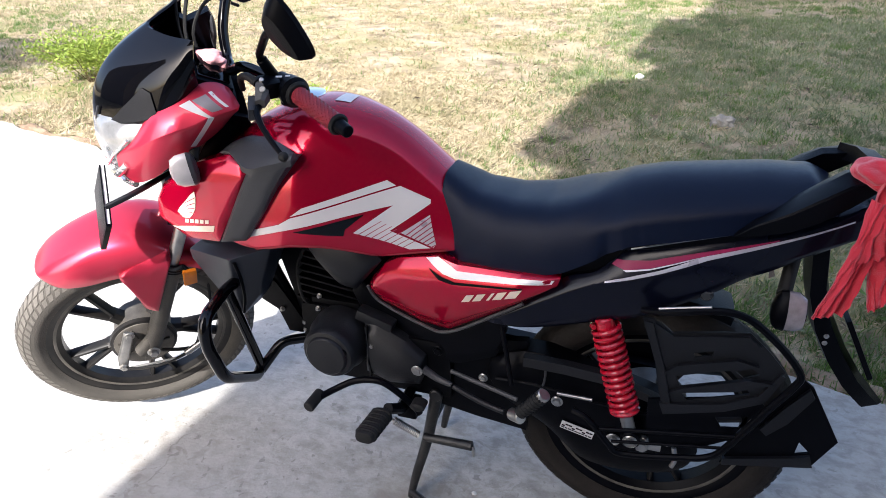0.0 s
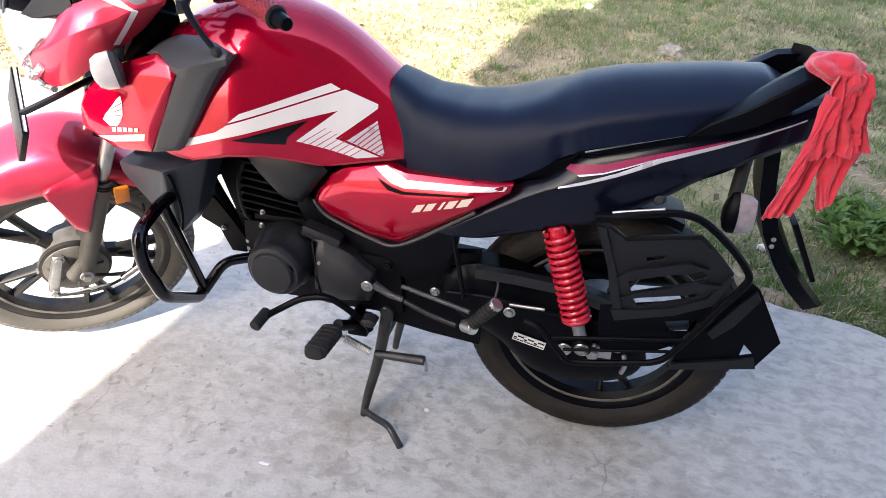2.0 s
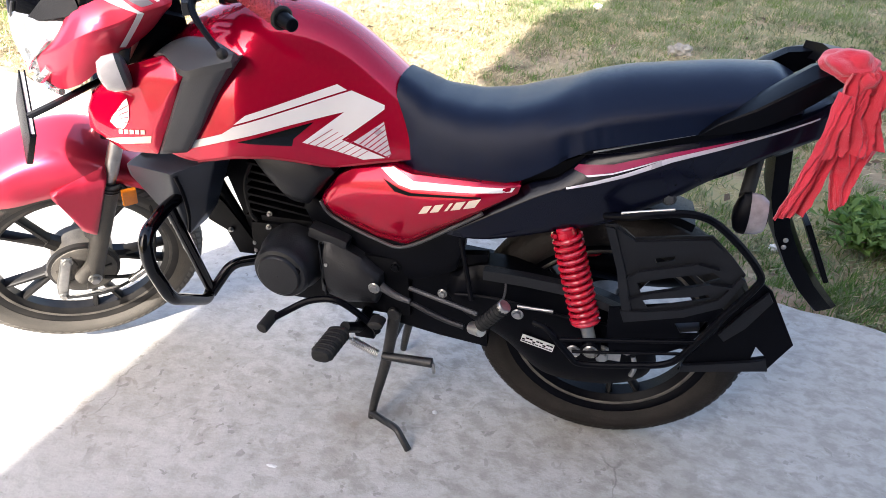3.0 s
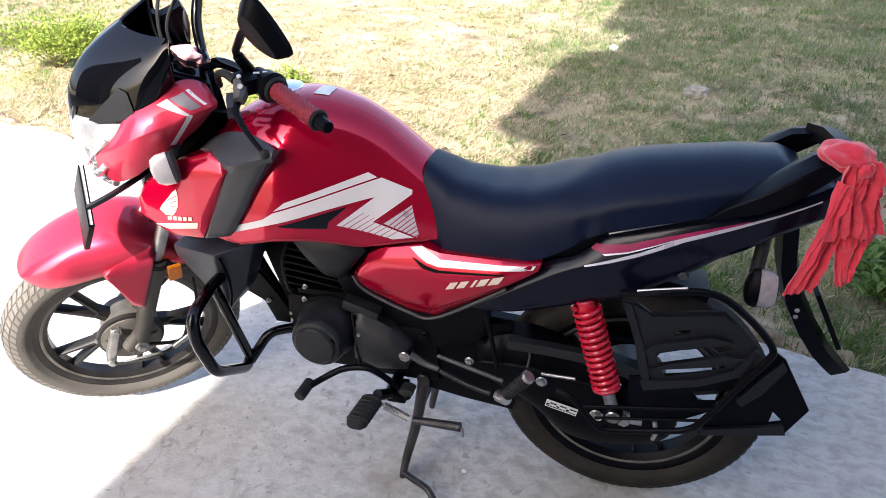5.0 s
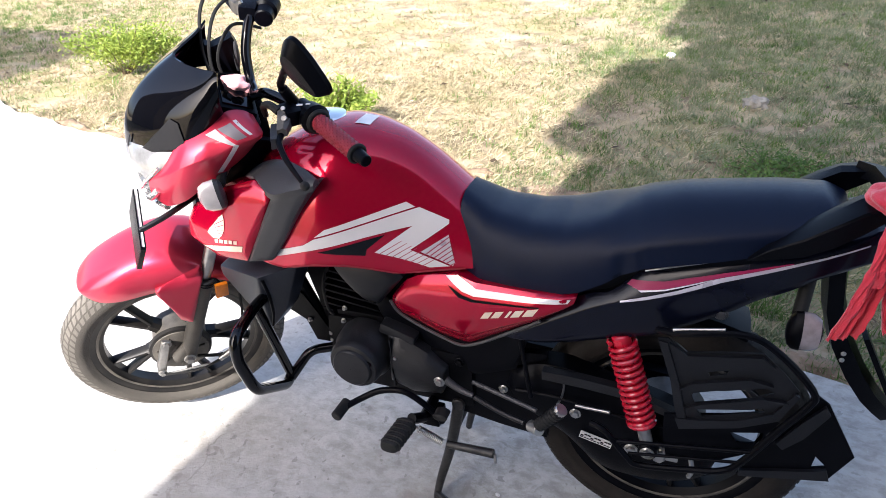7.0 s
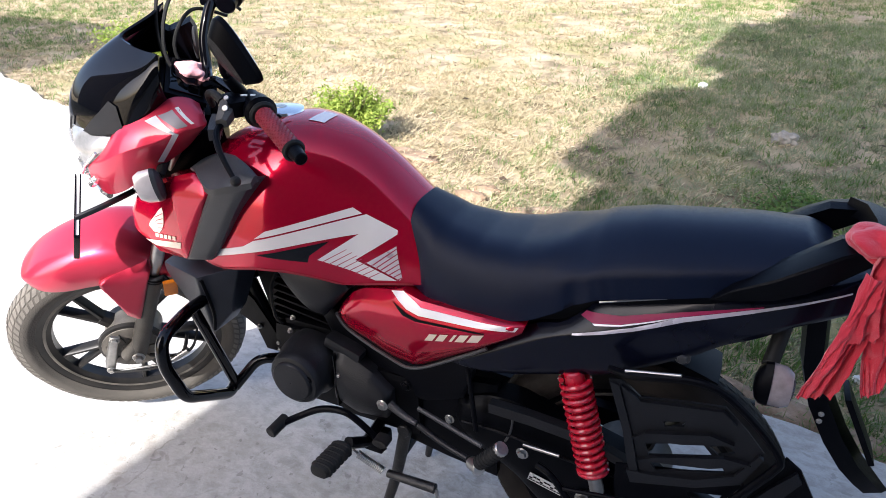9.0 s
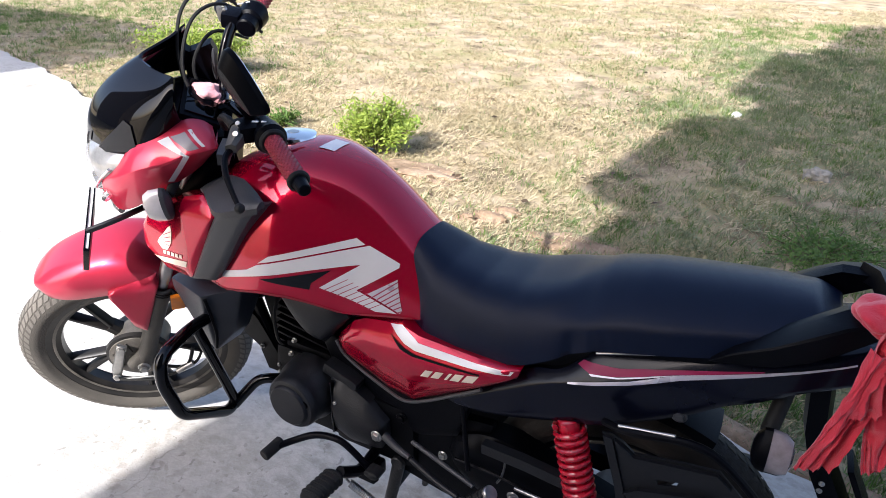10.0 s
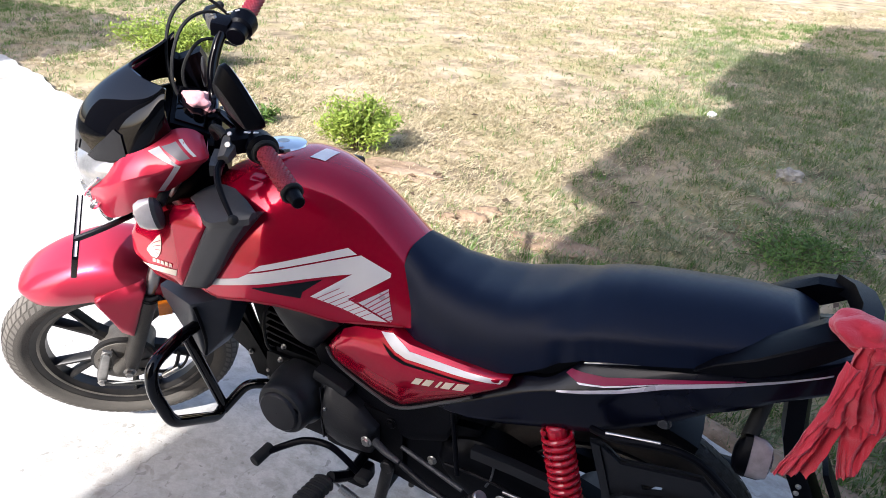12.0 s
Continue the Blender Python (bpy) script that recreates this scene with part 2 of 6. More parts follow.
BANK = layered("bare_soil", [(0.3, (0.13, 0.085, 0.05)), (0.5, (0.27, 0.19, 0.125)), (0.7, (0.40, 0.30, 0.21))], 7.0, bump=1.0, bump_scale=30)
def concrete(name):
    """Pale cement: a broad drift of tone, sharp-edged worn blotches in clusters, damp brown patches, pits and hair cracks."""
    m = bpy.data.materials.new(name)
    m.use_nodes = True
    nt = m.node_tree
    b = nt.nodes["Principled BSDF"]
    b.inputs["Roughness"].default_value, b.inputs["Specular IOR Level"].default_value = 0.9, 0.2
    tc = nt.nodes.new("ShaderNodeTexCoord")

    def grain(scale, detail, rough=0.6, stretch=(1, 1, 1), warp=0.0):
        mp, n = nt.nodes.new("ShaderNodeMapping"), nt.nodes.new("ShaderNodeTexNoise")
        mp.inputs["Scale"].default_value = stretch
        n.inputs["Scale"].default_value, n.inputs["Detail"].default_value, n.inputs["Roughness"].default_value, n.inputs["Distortion"].default_value = scale, detail, rough, warp
        nt.links.new(tc.outputs["Object"], mp.inputs["Vector"])
        nt.links.new(mp.outputs[0], n.inputs["Vector"])
        return n.outputs["Fac"]

    def step(value, low, high, top=1.0):
        mr = nt.nodes.new("ShaderNodeMapRange")
        mr.inputs["From Min"].default_value, mr.inputs["From Max"].default_value, mr.inputs["To Max"].default_value = low, high, top
        nt.links.new(value, mr.inputs["Value"])
        return mr.outputs[0]

    def times(a, c):
        k = nt.nodes.new("ShaderNodeMath")
        k.operation = "MULTIPLY"
        nt.links.new(a, k.inputs[0])
        nt.links.new(c, k.inputs[1])
        return k.outputs[0]

    def over(under, fac, colour):
        mix = nt.nodes.new("ShaderNodeMix")
        mix.data_type = "RGBA"
        mix.inputs[7].default_value = (*colour, 1)
        nt.links.new(fac, mix.inputs[0])
        if isinstance(under, tuple):
            mix.inputs[6].default_value = (*under, 1)
        else:
            nt.links.new(under, mix.inputs[6])
        return mix.outputs[2]

    out = over((0.53, 0.512, 0.480), step(grain(1.3, 6), 0.35, 0.68), (0.445, 0.428, 0.396))
    out = over(out, step(grain(5.0, 8, 0.7, (1, 2.6, 1)), 0.52, 0.62, 0.5), (0.40, 0.38, 0.345))
    out = over(out, step(grain(21.0, 7, 0.65, (1, 1.5, 1)), 0.50, 0.64, 0.34), (0.34, 0.316, 0.28))
    out = over(out, times(step(grain(15.0, 6, 0.62, warp=0.6), 0.56, 0.62, 0.6), step(grain(1.7, 3), 0.50, 0.64)), (0.27, 0.25, 0.22))
    out = over(out, times(step(grain(34.0, 4, 0.5, warp=0.4), 0.63, 0.655, 0.7), step(grain(3.1, 3), 0.40, 0.55)), (0.24, 0.225, 0.205))
    out = over(out, step(grain(1.9, 7, 0.6), 0.60, 0.74, 0.7), (0.25, 0.21, 0.165))
    # Mossy dirt where the lane is least used, behind the rear wheel.
    far, near = nt.nodes.new("ShaderNodeVectorMath"), nt.nodes.new("ShaderNodeMath")
    far.operation = "DISTANCE"
    far.inputs[1].default_value = (2.3, 0.75, 0.0)
    nt.links.new(tc.outputs["Object"], far.inputs[0])
    near.operation = "MULTIPLY_ADD"
    near.inputs[1].default_value = -0.34
    nt.links.new(far.outputs["Value"], near.inputs[0])
    nt.links.new(grain(7.0, 8, 0.72, (1, 1.8, 1)), near.inputs[2])
    out = over(out, step(near.outputs[0], 0.02, 0.12, 0.4), (0.30, 0.285, 0.245))
    mottle = times(step(grain(19.0, 6, 0.65, (1, 1.4, 1), 0.3), 0.44, 0.62, 0.68), step(near.outputs[0], -0.50, -0.05))
    out = over(out, mottle, (0.265, 0.246, 0.212))
    out = over(out, step(grain(160.0, 3), 0.66, 0.74, 0.6), (0.26, 0.245, 0.225))
    out = over(out, step(grain(58.0, 4, 0.6), 0.52, 0.70, 0.45), (0.36, 0.34, 0.31))
    out = over(out, step(grain(95.0, 3), 0.70, 0.76, 0.6), (0.70, 0.69, 0.66))
    warp, vor = nt.nodes.new("ShaderNodeVectorMath"), nt.nodes.new("ShaderNodeTexVoronoi")
    wn2 = nt.nodes.new("ShaderNodeTexNoise")
    wn2.inputs["Scale"].default_value, wn2.inputs["Detail"].default_value = 4.0, 8
    nt.links.new(tc.outputs["Object"], wn2.inputs["Vector"])
    warp.operation = "MULTIPLY_ADD"
    warp.inputs[1].default_value = (0.22, 0.22, 0.22)
    nt.links.new(wn2.outputs["Color"], warp.inputs[0])
    nt.links.new(tc.outputs["Object"], warp.inputs[2])
    vor.feature = "DISTANCE_TO_EDGE"
    vor.inputs["Scale"].default_value = 1.15
    nt.links.new(warp.outputs[0], vor.inputs["Vector"])
    crack = times(step(vor.outputs["Distance"], 0.004, 0.001), step(grain(2.3, 4), 0.55, 0.66, 0.6))
    out = over(out, crack, (0.17, 0.155, 0.14))
    nt.links.new(out, b.inputs["Base Color"])
    bp = nt.nodes.new("ShaderNodeBump")
    bp.inputs["Strength"].default_value, bp.inputs["Distance"].default_value = 0.35, 0.006
    nt.links.new(grain(110.0, 8), bp.inputs["Height"])
    nt.links.new(bp.outputs[0], b.inputs["Normal"])
    return m


CONCRETE = concrete("worn_concrete")
SOIL = layered("lawn_soil", [(0.32, (0.10, 0.08, 0.045)), (0.5, (0.36, 0.285, 0.185)), (0.68, (0.58, 0.475, 0.345))], 2.2,
               spot=(1.1, 0.5, 0.62, (0.2, 0.2, 0.06), 0.6), bump=0.8, bump_scale=45)


# ---- building helpers ----
def curve(points, n=8, closed=False):
    """A smooth run of points through the given ones."""
    p = [Vector(q) for q in points]
    if len(p) < 3:
        return p
    out, m = [], len(p)
    for i in range(m if closed else m - 1):
        a, b, c, d = (p[(i - 1) % m], p[i], p[(i + 1) % m], p[(i + 2) % m]) if closed else (p[max(i - 1, 0)], p[i], p[i + 1], p[min(i + 2, m - 1)])
        for k in range(n):
            t = k / n
            out.append(0.5 * ((2 * b) + (c - a) * t + (2 * a - 5 * b + 4 * c - d) * t * t + (3 * b - a - 3 * c + d) * t ** 3))
    if not closed:
        out.append(p[-1])
    return out


def lerp_table(table, x):
    """Reads y at x from a short table of (x, y), smoothly."""
    if x <= table[0][0]:
        return table[0][1]
    for (a, b), (c, d) in zip(table, table[1:]):
        if x <= c:
            t = (x - a) / (c - a)
            return b + (d - b) * t
    return table[-1][1]


def skin(rings, caps=True, closed_ring=True, loop=False):
    bm = bmesh.new()
    vs = [[bm.verts.new(p) for p in r] for r in rings]
    n = len(rings[0])
    pairs = list(zip(vs, vs[1:])) + ([(vs[-1], vs[0])] if loop else [])
    for a, b in pairs:
        for i in range(n if closed_ring else n - 1):
            j = (i + 1) % n
            bm.faces.new((a[i], a[j], b[j], b[i]))
    if caps and closed_ring and not loop:
        bm.faces.new(vs[0][::-1])
        bm.faces.new(vs[-1])
    bmesh.ops.recalc_face_normals(bm, faces=bm.faces)
    return bm


def tube(points, r, sides=10, n=6, closed=False, smooth=True):
    p = curve(points, n, closed) if smooth else [Vector(q) for q in points]
    rings, up = [], None
    m = len(p)
    for i, q in enumerate(p):
        if closed:
            t = p[(i + 1) % m] - p[i - 1]
        else:
            t = p[min(i + 1, m - 1)] - p[max(i - 1, 0)]
        t.normalize()
        if up is None:
            up = t.orthogonal().normalized()
        up = (up - t * up.dot(t)).normalized()
        side = t.cross(up)
        rad = r(i / max(m - 1, 1)) if callable(r) else r
        rings.append([q + (up * math.cos(2 * math.pi * k / sides) + side * math.sin(2 * math.pi * k / sides)) * rad for k in range(sides)])
    return skin(rings, loop=closed)


def bent(points, radius=0.02, n=6):
    """Straight runs between the given points, with a short rounded bend at each corner."""
    p = [Vector(q) for q in points]
    out = [p[0]]
    for a, b, c in zip(p, p[1:], p[2:]):
        k0, k1 = b + (a - b).normalized() * min(radius, (a - b).length * 0.45), b + (c - b).normalized() * min(radius, (c - b).length * 0.45)
        for i in range(n + 1):
            t = i / n
            out.append(k0.lerp(b, t).lerp(b.lerp(k1, t), t))
    return out + [p[-1]]


def rod(a, b, r, sides=12, chamfer=0.0):
    """A straight round bar from a to b; r may be two radii. Chamfered ends."""
    a, b = Vector(a), Vector(b)
    ra, rb = r if isinstance(r, tuple) else (r, r)
    d = (b - a).normalized()
    u = d.orthogonal().normalized()
    v = d.cross(u)
    c = chamfer or min(ra, rb) * 0.15
    rings = []
    for q, rad in ((a, ra - c), (a + d * c, ra), (b - d * c, rb), (b, rb - c)):
        rings.append([q + (u * math.cos(2 * math.pi * k / sides) + v * math.sin(2 * math.pi * k / sides)) * rad for k in range(sides)])
    return skin(rings)


def box(cx, cy, cz, sx, sy, sz, bevel=0.004, m=None):
    bm = bmesh.new()
    bmesh.ops.create_cube(bm, size=1.0, matrix=Matrix.Translation((cx, cy, cz)) @ Matrix.Diagonal((sx, sy, sz, 1)))
    if bevel:
        bmesh.ops.bevel(bm, geom=bm.edges[:], offset=bevel, segments=2, profile=0.7, affect="EDGES")
    if m:
        bm.transform(m)
    return bm


def turned(profile, centre, axis="y", steps=48, close=True):
    """A body of revolution: profile of (radius, offset along the axis)."""
    rings = []
    for k in range(steps):
        a = 2 * math.pi * k / steps
        ring = []
        for rad, off in profile:
            ring.append(Vector((rad * math.cos(a), off, rad * math.sin(a))) + Vector(centre))
        rings.append(ring)
    return skin(rings, caps=False, closed_ring=close, loop=True)


def merged(*bms):
    """Joins several meshes into one."""
    out = bmesh.new()
    for b in bms:
        tmp = bpy.data.meshes.new("tmp")
        b.to_mesh(tmp)
        out.from_mesh(tmp)
        bpy.data.meshes.remove(tmp)
        b.free()
    return out


def sheet(low, up, depth, thick=0.006, nu=28, nv=8, bulge=0.0, sharp=1, edge=0.006):
    """A moulded panel between a lower and an upper run of (x, z); depth(x, z) gives its y. It has thickness and a rolled edge."""
    def run(pts):
        c = [Vector((x, 0, z)) for x, z in pts]
        fine = curve(c, 10) if sharp == 0 else c
        acc = [0.0]
        for a, b in zip(fine, fine[1:]):
            acc.append(acc[-1] + (b - a).length)
        res = []
        for k in range(nu + 1):
            s = acc[-1] * k / nu
            for i in range(len(fine) - 1):
                if s <= acc[i + 1] + 1e-9:
                    f = (s - acc[i]) / max(acc[i + 1] - acc[i], 1e-9)
                    res.append(fine[i].lerp(fine[i + 1], f))
                    break
        return res
    lo, hi = run(low), run(up)
    bm = bmesh.new()
    front, back = [], []
    for i in range(nu + 1):
        fr, bk = [], []
        u = i / nu
        for j in range(nv + 1):
            v = j / nv
            p = lo[i].lerp(hi[i], v)
            rim = min(min(u, 1 - u) * 12, min(v, 1 - v) * 5, 1.0)
            y = depth(p.x, p.z) - bulge * math.sin(math.pi * v) * math.sin(math.pi * u) ** 0.5 + edge * (1 - rim) ** 2
            fr.append(bm.verts.new((p.x, y, p.z)))
            bk.append(bm.verts.new((p.x, y + thick, p.z)))
        front.append(fr)
        back.append(bk)
    for i in range(nu):
        for j in range(nv):
            bm.faces.new((front[i][j], front[i + 1][j], front[i + 1][j + 1], front[i][j + 1]))
            bm.faces.new((back[i][j], back[i][j + 1], back[i + 1][j + 1], back[i + 1][j]))
    for i in range(nu):
        for j in (0, nv):
            bm.faces.new((front[i][j], front[i + 1][j], back[i + 1][j], back[i][j]))
    for j in range(nv):
        for i in (0, nu):
            bm.faces.new((front[i][j], front[i][j + 1], back[i][j + 1], back[i][j]))
    bmesh.ops.remove_doubles(bm, verts=bm.verts, dist=1e-5)
    bmesh.ops.recalc_face_normals(bm, faces=bm.faces)
    return bm


def mirrored(bm):
    """The same shape on the other side of the bike."""
    out = bm.copy()
    out.transform(Matrix.Diagonal((1, -1, 1, 1)))
    bmesh.ops.reverse_faces(out, faces=out.faces)
    return out


def decal(outline, tree, lift=0.0012, start=-1.0, cuts=3):
    """A thin film of the given (x, z) outline laid on a surface of the left side."""
    bm = bmesh.new()
    bm.faces.new([bm.verts.new((x, 0, z)) for x, z in outline]).normal_update()
    bmesh.ops.triangulate(bm, faces=bm.faces[:])
    for _ in range(cuts):
        bmesh.ops.subdivide_edges(bm, edges=[e for e in bm.edges if e.calc_length() > 0.012], cuts=1)
        bmesh.ops.triangulate(bm, faces=bm.faces[:])
    last = None
    for v in bm.verts:
        hit = tree.ray_cast(Vector((v.co.x, start, v.co.z)), Vector((0, 1, 0)))
        if hit[0]:
            v.co.y = hit[0].y - lift
            last = v.co.y
        else:
            near = tree.find_nearest(Vector((v.co.x, last or -0.15, v.co.z)))
            v.co.y = near[0].y - lift
    bmesh.ops.recalc_face_normals(bm, faces=bm.faces)
    if bm.faces and sum(f.normal.y for f in bm.faces) > 0:
        bmesh.ops.reverse_faces(bm, faces=bm.faces)
    return bm


# The bike's frame and panels are drawn a little short: this brings them to full length, and lifts the tail.
ID = Matrix.Identity(4)
BODY = Matrix(((1.045, 0, -0.027, -0.0515), (0, 1, 0, 0), (0.002, 0, 1.037, -0.0205), (0, 0, 0, 1)))


def part(name, bm, mat, parent=None, label="", smooth=35, m=None):
    """Links a mesh as one object under a thing or a part."""
    if m:
        bm.transform(m)
    elif parent:
        bm.transform(BODY)
        for v in bm.verts:
            v.co.z += 0.068 * max(0.0, v.co.x - 1.15) * min(1.0, max(0.0, (v.co.z - 0.70) / 0.05))
    me = bpy.data.meshes.new(name)
    bm.to_mesh(me)
    bm.free()
    me.materials.append(mat)
    if smooth:
        me.polygons.foreach_set("use_smooth", [True] * len(me.polygons))
        me.set_sharp_from_angle(angle=radians(smooth))
    ob = new(name, me)
    if parent:
        ob.parent = parent
    if label:
        ob["label"] = label
    return ob


def bolt(p, parent, r=0.008, axis=(0, -1, 0), depth=0.008, mat=None, m=None, name="bolt"):
    """A domed bolt head that stands proud of a face at p."""
    a = Vector(p)
    d = Vector(axis).normalized()
    b1 = rod(a, a + d * depth, (r, r * 0.9), 6)
    b2 = rod(a - d * 0.001, a + d * depth * 0.35, r * 1.35, 14)
    return part(name, merged(b1, b2), mat or STEEL, parent, m=m, smooth=30)

# ---- ground, lane and the house that shades them ----
def road_edge(x):
    """The y at which the concrete ends and the lawn begins."""
    return 1.24 - 0.31 * x + 0.035 * math.sin(x * 2.3) + 0.02 * math.sin(x * 7.1) + 0.012 * math.sin(x * 19)


def ground_sheet():
    bm = bmesh.new()
    size = 300.0
    vs = [bm.verts.new((x, y, -0.03)) for x, y in ((-size, -size), (size, -size), (size, size), (-size, size))]
    bm.faces.new(vs)
    return bm


tagged(part("ground", ground_sheet(), SOIL, smooth=0), "dry sandy lawn soil with sparse yellow grass", "ground", kind="structure")


def lane():
    """The concrete lane, with a ragged edge towards the lawn."""
    bm = bmesh.new()
    xs = [-40 + 0.1 * k for k in range(561)]
    top = [[bm.verts.new((x, road_edge(x), 0)), bm.verts.new((x, road_edge(x) - 3.6, 0))] for x in xs]
    low = [[bm.verts.new((x, road_edge(x) + 0.02, -0.06)), bm.verts.new((x, road_edge(x) - 3.6, -0.06))] for x in xs]
    for a, b, c, d in zip(top, top[1:], low, low[1:]):
        bm.faces.new((a[0], a[1], b[1], b[0]))
        bm.faces.new((a[0], b[0], d[0], c[0]))
        bm.faces.new((a[1], c[1], d[1], b[1]))
    bmesh.ops.recalc_face_normals(bm, faces=bm.faces)
    return bm


tagged(part("road", lane(), CONCRETE, smooth=0), "worn pale grey concrete lane with dark stains and a ragged grass edge", "road", kind="structure")


def soil_bank():
    """A low uneven bank of bare soil between the concrete and the lawn."""
    rings = []
    for k in range(160):
        x = -3.2 + 5.2 * k / 159
        e = road_edge(x)
        h = 0.018 + 0.022 * abs(noise.noise(Vector((x * 2.1, 0, 0)))) + 0.012 * noise.noise(Vector((x * 9, 3, 0)))
        w = 0.10 + 0.09 * noise.noise(Vector((x * 1.7, 7, 0)))
        ring = [Vector((x, e + 0.015 + w * 1.3 * j / 8, -0.032 + h * math.sin(math.pi * j / 8) ** 0.7 * 1.4 + 0.008 * noise.noise(Vector((x * 14, j * 2.3, 0))))) for j in range(9)]
        rings.append(ring)
    return skin(rings, closed_ring=False)


bank = part("soil_bank", soil_bank(), BANK)
tagged(bank, "low bank of bare brown soil along the lane", "soil", kind="structure")


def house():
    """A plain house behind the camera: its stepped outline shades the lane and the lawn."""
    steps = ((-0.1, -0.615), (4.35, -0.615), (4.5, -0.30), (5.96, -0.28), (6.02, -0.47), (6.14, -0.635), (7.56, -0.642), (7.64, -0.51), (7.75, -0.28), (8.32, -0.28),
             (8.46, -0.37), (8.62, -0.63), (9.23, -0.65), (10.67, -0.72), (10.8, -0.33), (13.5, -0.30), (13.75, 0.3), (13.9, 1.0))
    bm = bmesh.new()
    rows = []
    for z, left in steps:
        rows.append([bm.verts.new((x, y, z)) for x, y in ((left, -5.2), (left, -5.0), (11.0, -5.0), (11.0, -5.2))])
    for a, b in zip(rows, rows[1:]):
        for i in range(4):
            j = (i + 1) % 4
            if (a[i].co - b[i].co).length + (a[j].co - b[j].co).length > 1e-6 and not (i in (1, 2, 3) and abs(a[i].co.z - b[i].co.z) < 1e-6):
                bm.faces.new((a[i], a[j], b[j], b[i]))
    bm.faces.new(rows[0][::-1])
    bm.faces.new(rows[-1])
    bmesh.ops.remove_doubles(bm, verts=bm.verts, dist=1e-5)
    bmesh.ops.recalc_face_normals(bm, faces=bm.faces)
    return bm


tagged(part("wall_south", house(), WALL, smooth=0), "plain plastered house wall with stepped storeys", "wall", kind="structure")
tagged(part("wall_west", box(-13.2, -6.0, 4.05, 13.8, 2.0, 8.1, 0), WALL, smooth=0), "plain plastered house wall", "wall", kind="structure")

# ---- the motorcycle ----
bike = new("motorcycle")
tagged(bike, "red and black motorcycle parked on its centre stand on concrete", "motorcycle")

# The fork, lamp and handlebar are built straight and turned left about the steering axis.
RAKE, STEER_DEG, HEAD = radians(25.5), 43.0, Vector((0.36, 0, 0.95))
AXIS = Vector((math.sin(RAKE), 0, math.cos(RAKE)))
STEER = Matrix.Translation(HEAD) @ Matrix.Rotation(radians(STEER_DEG), 4, AXIS) @ Matrix.Translation(-HEAD)
STEER_UP = STEER @ Matrix.Translation((-0.050, 0, 0.020))
STEER_BAR = STEER @ Matrix.Translation((-0.075, 0.026, 0.032))

AXLE_F, AXLE_R, R_TYRE = Vector((-0.046, 0, 0.330)), Vector((1.305, 0, 0.306)), 0.302


def tyre(centre, width, radius, rim):
    """A tyre with a rounded crown, shoulders and beads, and cut grooves."""
    w = width / 2
    prof = []
    for k in range(15):
        a = math.pi * (k / 14 - 0.5)
        prof.append((rim + (radius - rim) * (0.28 + 0.72 * math.cos(a) ** 0.75 if abs(a) < 1.57 else 0.28), w * math.sin(a)))
    prof = [(rim, -w * 0.78), (rim + 0.012, -w * 0.92)] + prof + [(rim + 0.012, w * 0.92), (rim, w * 0.78)]
    return turned(prof, centre, steps=72, close=False)


def grooves(centre, width, radius, count):
    """Slanted tread blocks set a little proud of the crown."""
    bm = bmesh.new()
    pitch = 2 * math.pi / count
    for k in range(count):
        a0 = pitch * k
        for side in (-1, 1):
            for f0, f1, shift in ((0.02, 0.36, 0.0), (0.42, 0.66, 0.75), (0.71, 0.90, 1.2)):
                pts = []
                for f, da in ((f0, 0.0), (f1, 0.55), (f1, 1.2), (f0, 0.68)):
                    a = a0 + (da + shift) * pitch
                    ang = f * math.pi / 2 * 0.98
                    rad = radius - (1 - math.cos(ang) ** 0.75) * (radius - 0.2286) * 0.72 + 0.0018
                    pts.append(bm.verts.new(Vector((rad * math.cos(a), side * width / 2 * math.sin(ang) * 1.01, rad * math.sin(a))) + centre))
                bm.faces.new(pts if side > 0 else pts[::-1])
    return bm


def rim_ring(centre, width, rim):
    w = width * 0.5 * 0.62
    prof = [(rim - 0.026, -w * 0.55), (rim - 0.014, -w * 0.9), (rim + 0.006, -w * 1.08), (rim + 0.008, -w * 1.2), (rim - 0.004, -w * 1.2), (rim - 0.02, -w * 0.9),
            (rim - 0.034, -w * 0.5), (rim - 0.034, w * 0.5), (rim - 0.02, w * 0.9), (rim - 0.004, w * 1.2), (rim + 0.008, w * 1.2), (rim + 0.006, w * 1.08), (rim - 0.014, w * 0.9), (rim - 0.026, w * 0.55)]
    return turned(prof, centre, steps=64)


def bar_section(p0, p1, w0, w1, dep, centre):
    d = (p1 - p0).normalized()
    n = Vector((-d.z, 0, d.x))
    rings = []
    for q, wd in ((p0, w0), (p0.lerp(p1, 0.5), (w0 + w1) * 0.47), (p1, w1)):
        rings.append([centre + q + n * a + Vector((0, b, 0)) for a, b in ((wd, -dep * 0.4), (wd * 0.45, -dep), (-wd * 0.45, -dep), (-wd, -dep * 0.4), (-wd, dep), (wd, dep))])
    return skin(rings)


def spoke(centre, angle, inner, outer):
    """One cast spoke: a slim arm that forks towards the rim."""
    c = lambda r, a: Vector((r * math.cos(a), 0, r * math.sin(a)))
    fork = inner + (outer - inner) * 0.30
    return merged(bar_section(c(inner, angle), c(fork, angle), 0.019, 0.015, 0.017, centre),
                  bar_section(c(fork - 0.012, angle + 0.05), c(outer, angle + 0.165), 0.009, 0.0075, 0.013, centre),
                  bar_section(c(fork - 0.012, angle - 0.05), c(outer, angle - 0.165), 0.009, 0.0075, 0.013, centre))



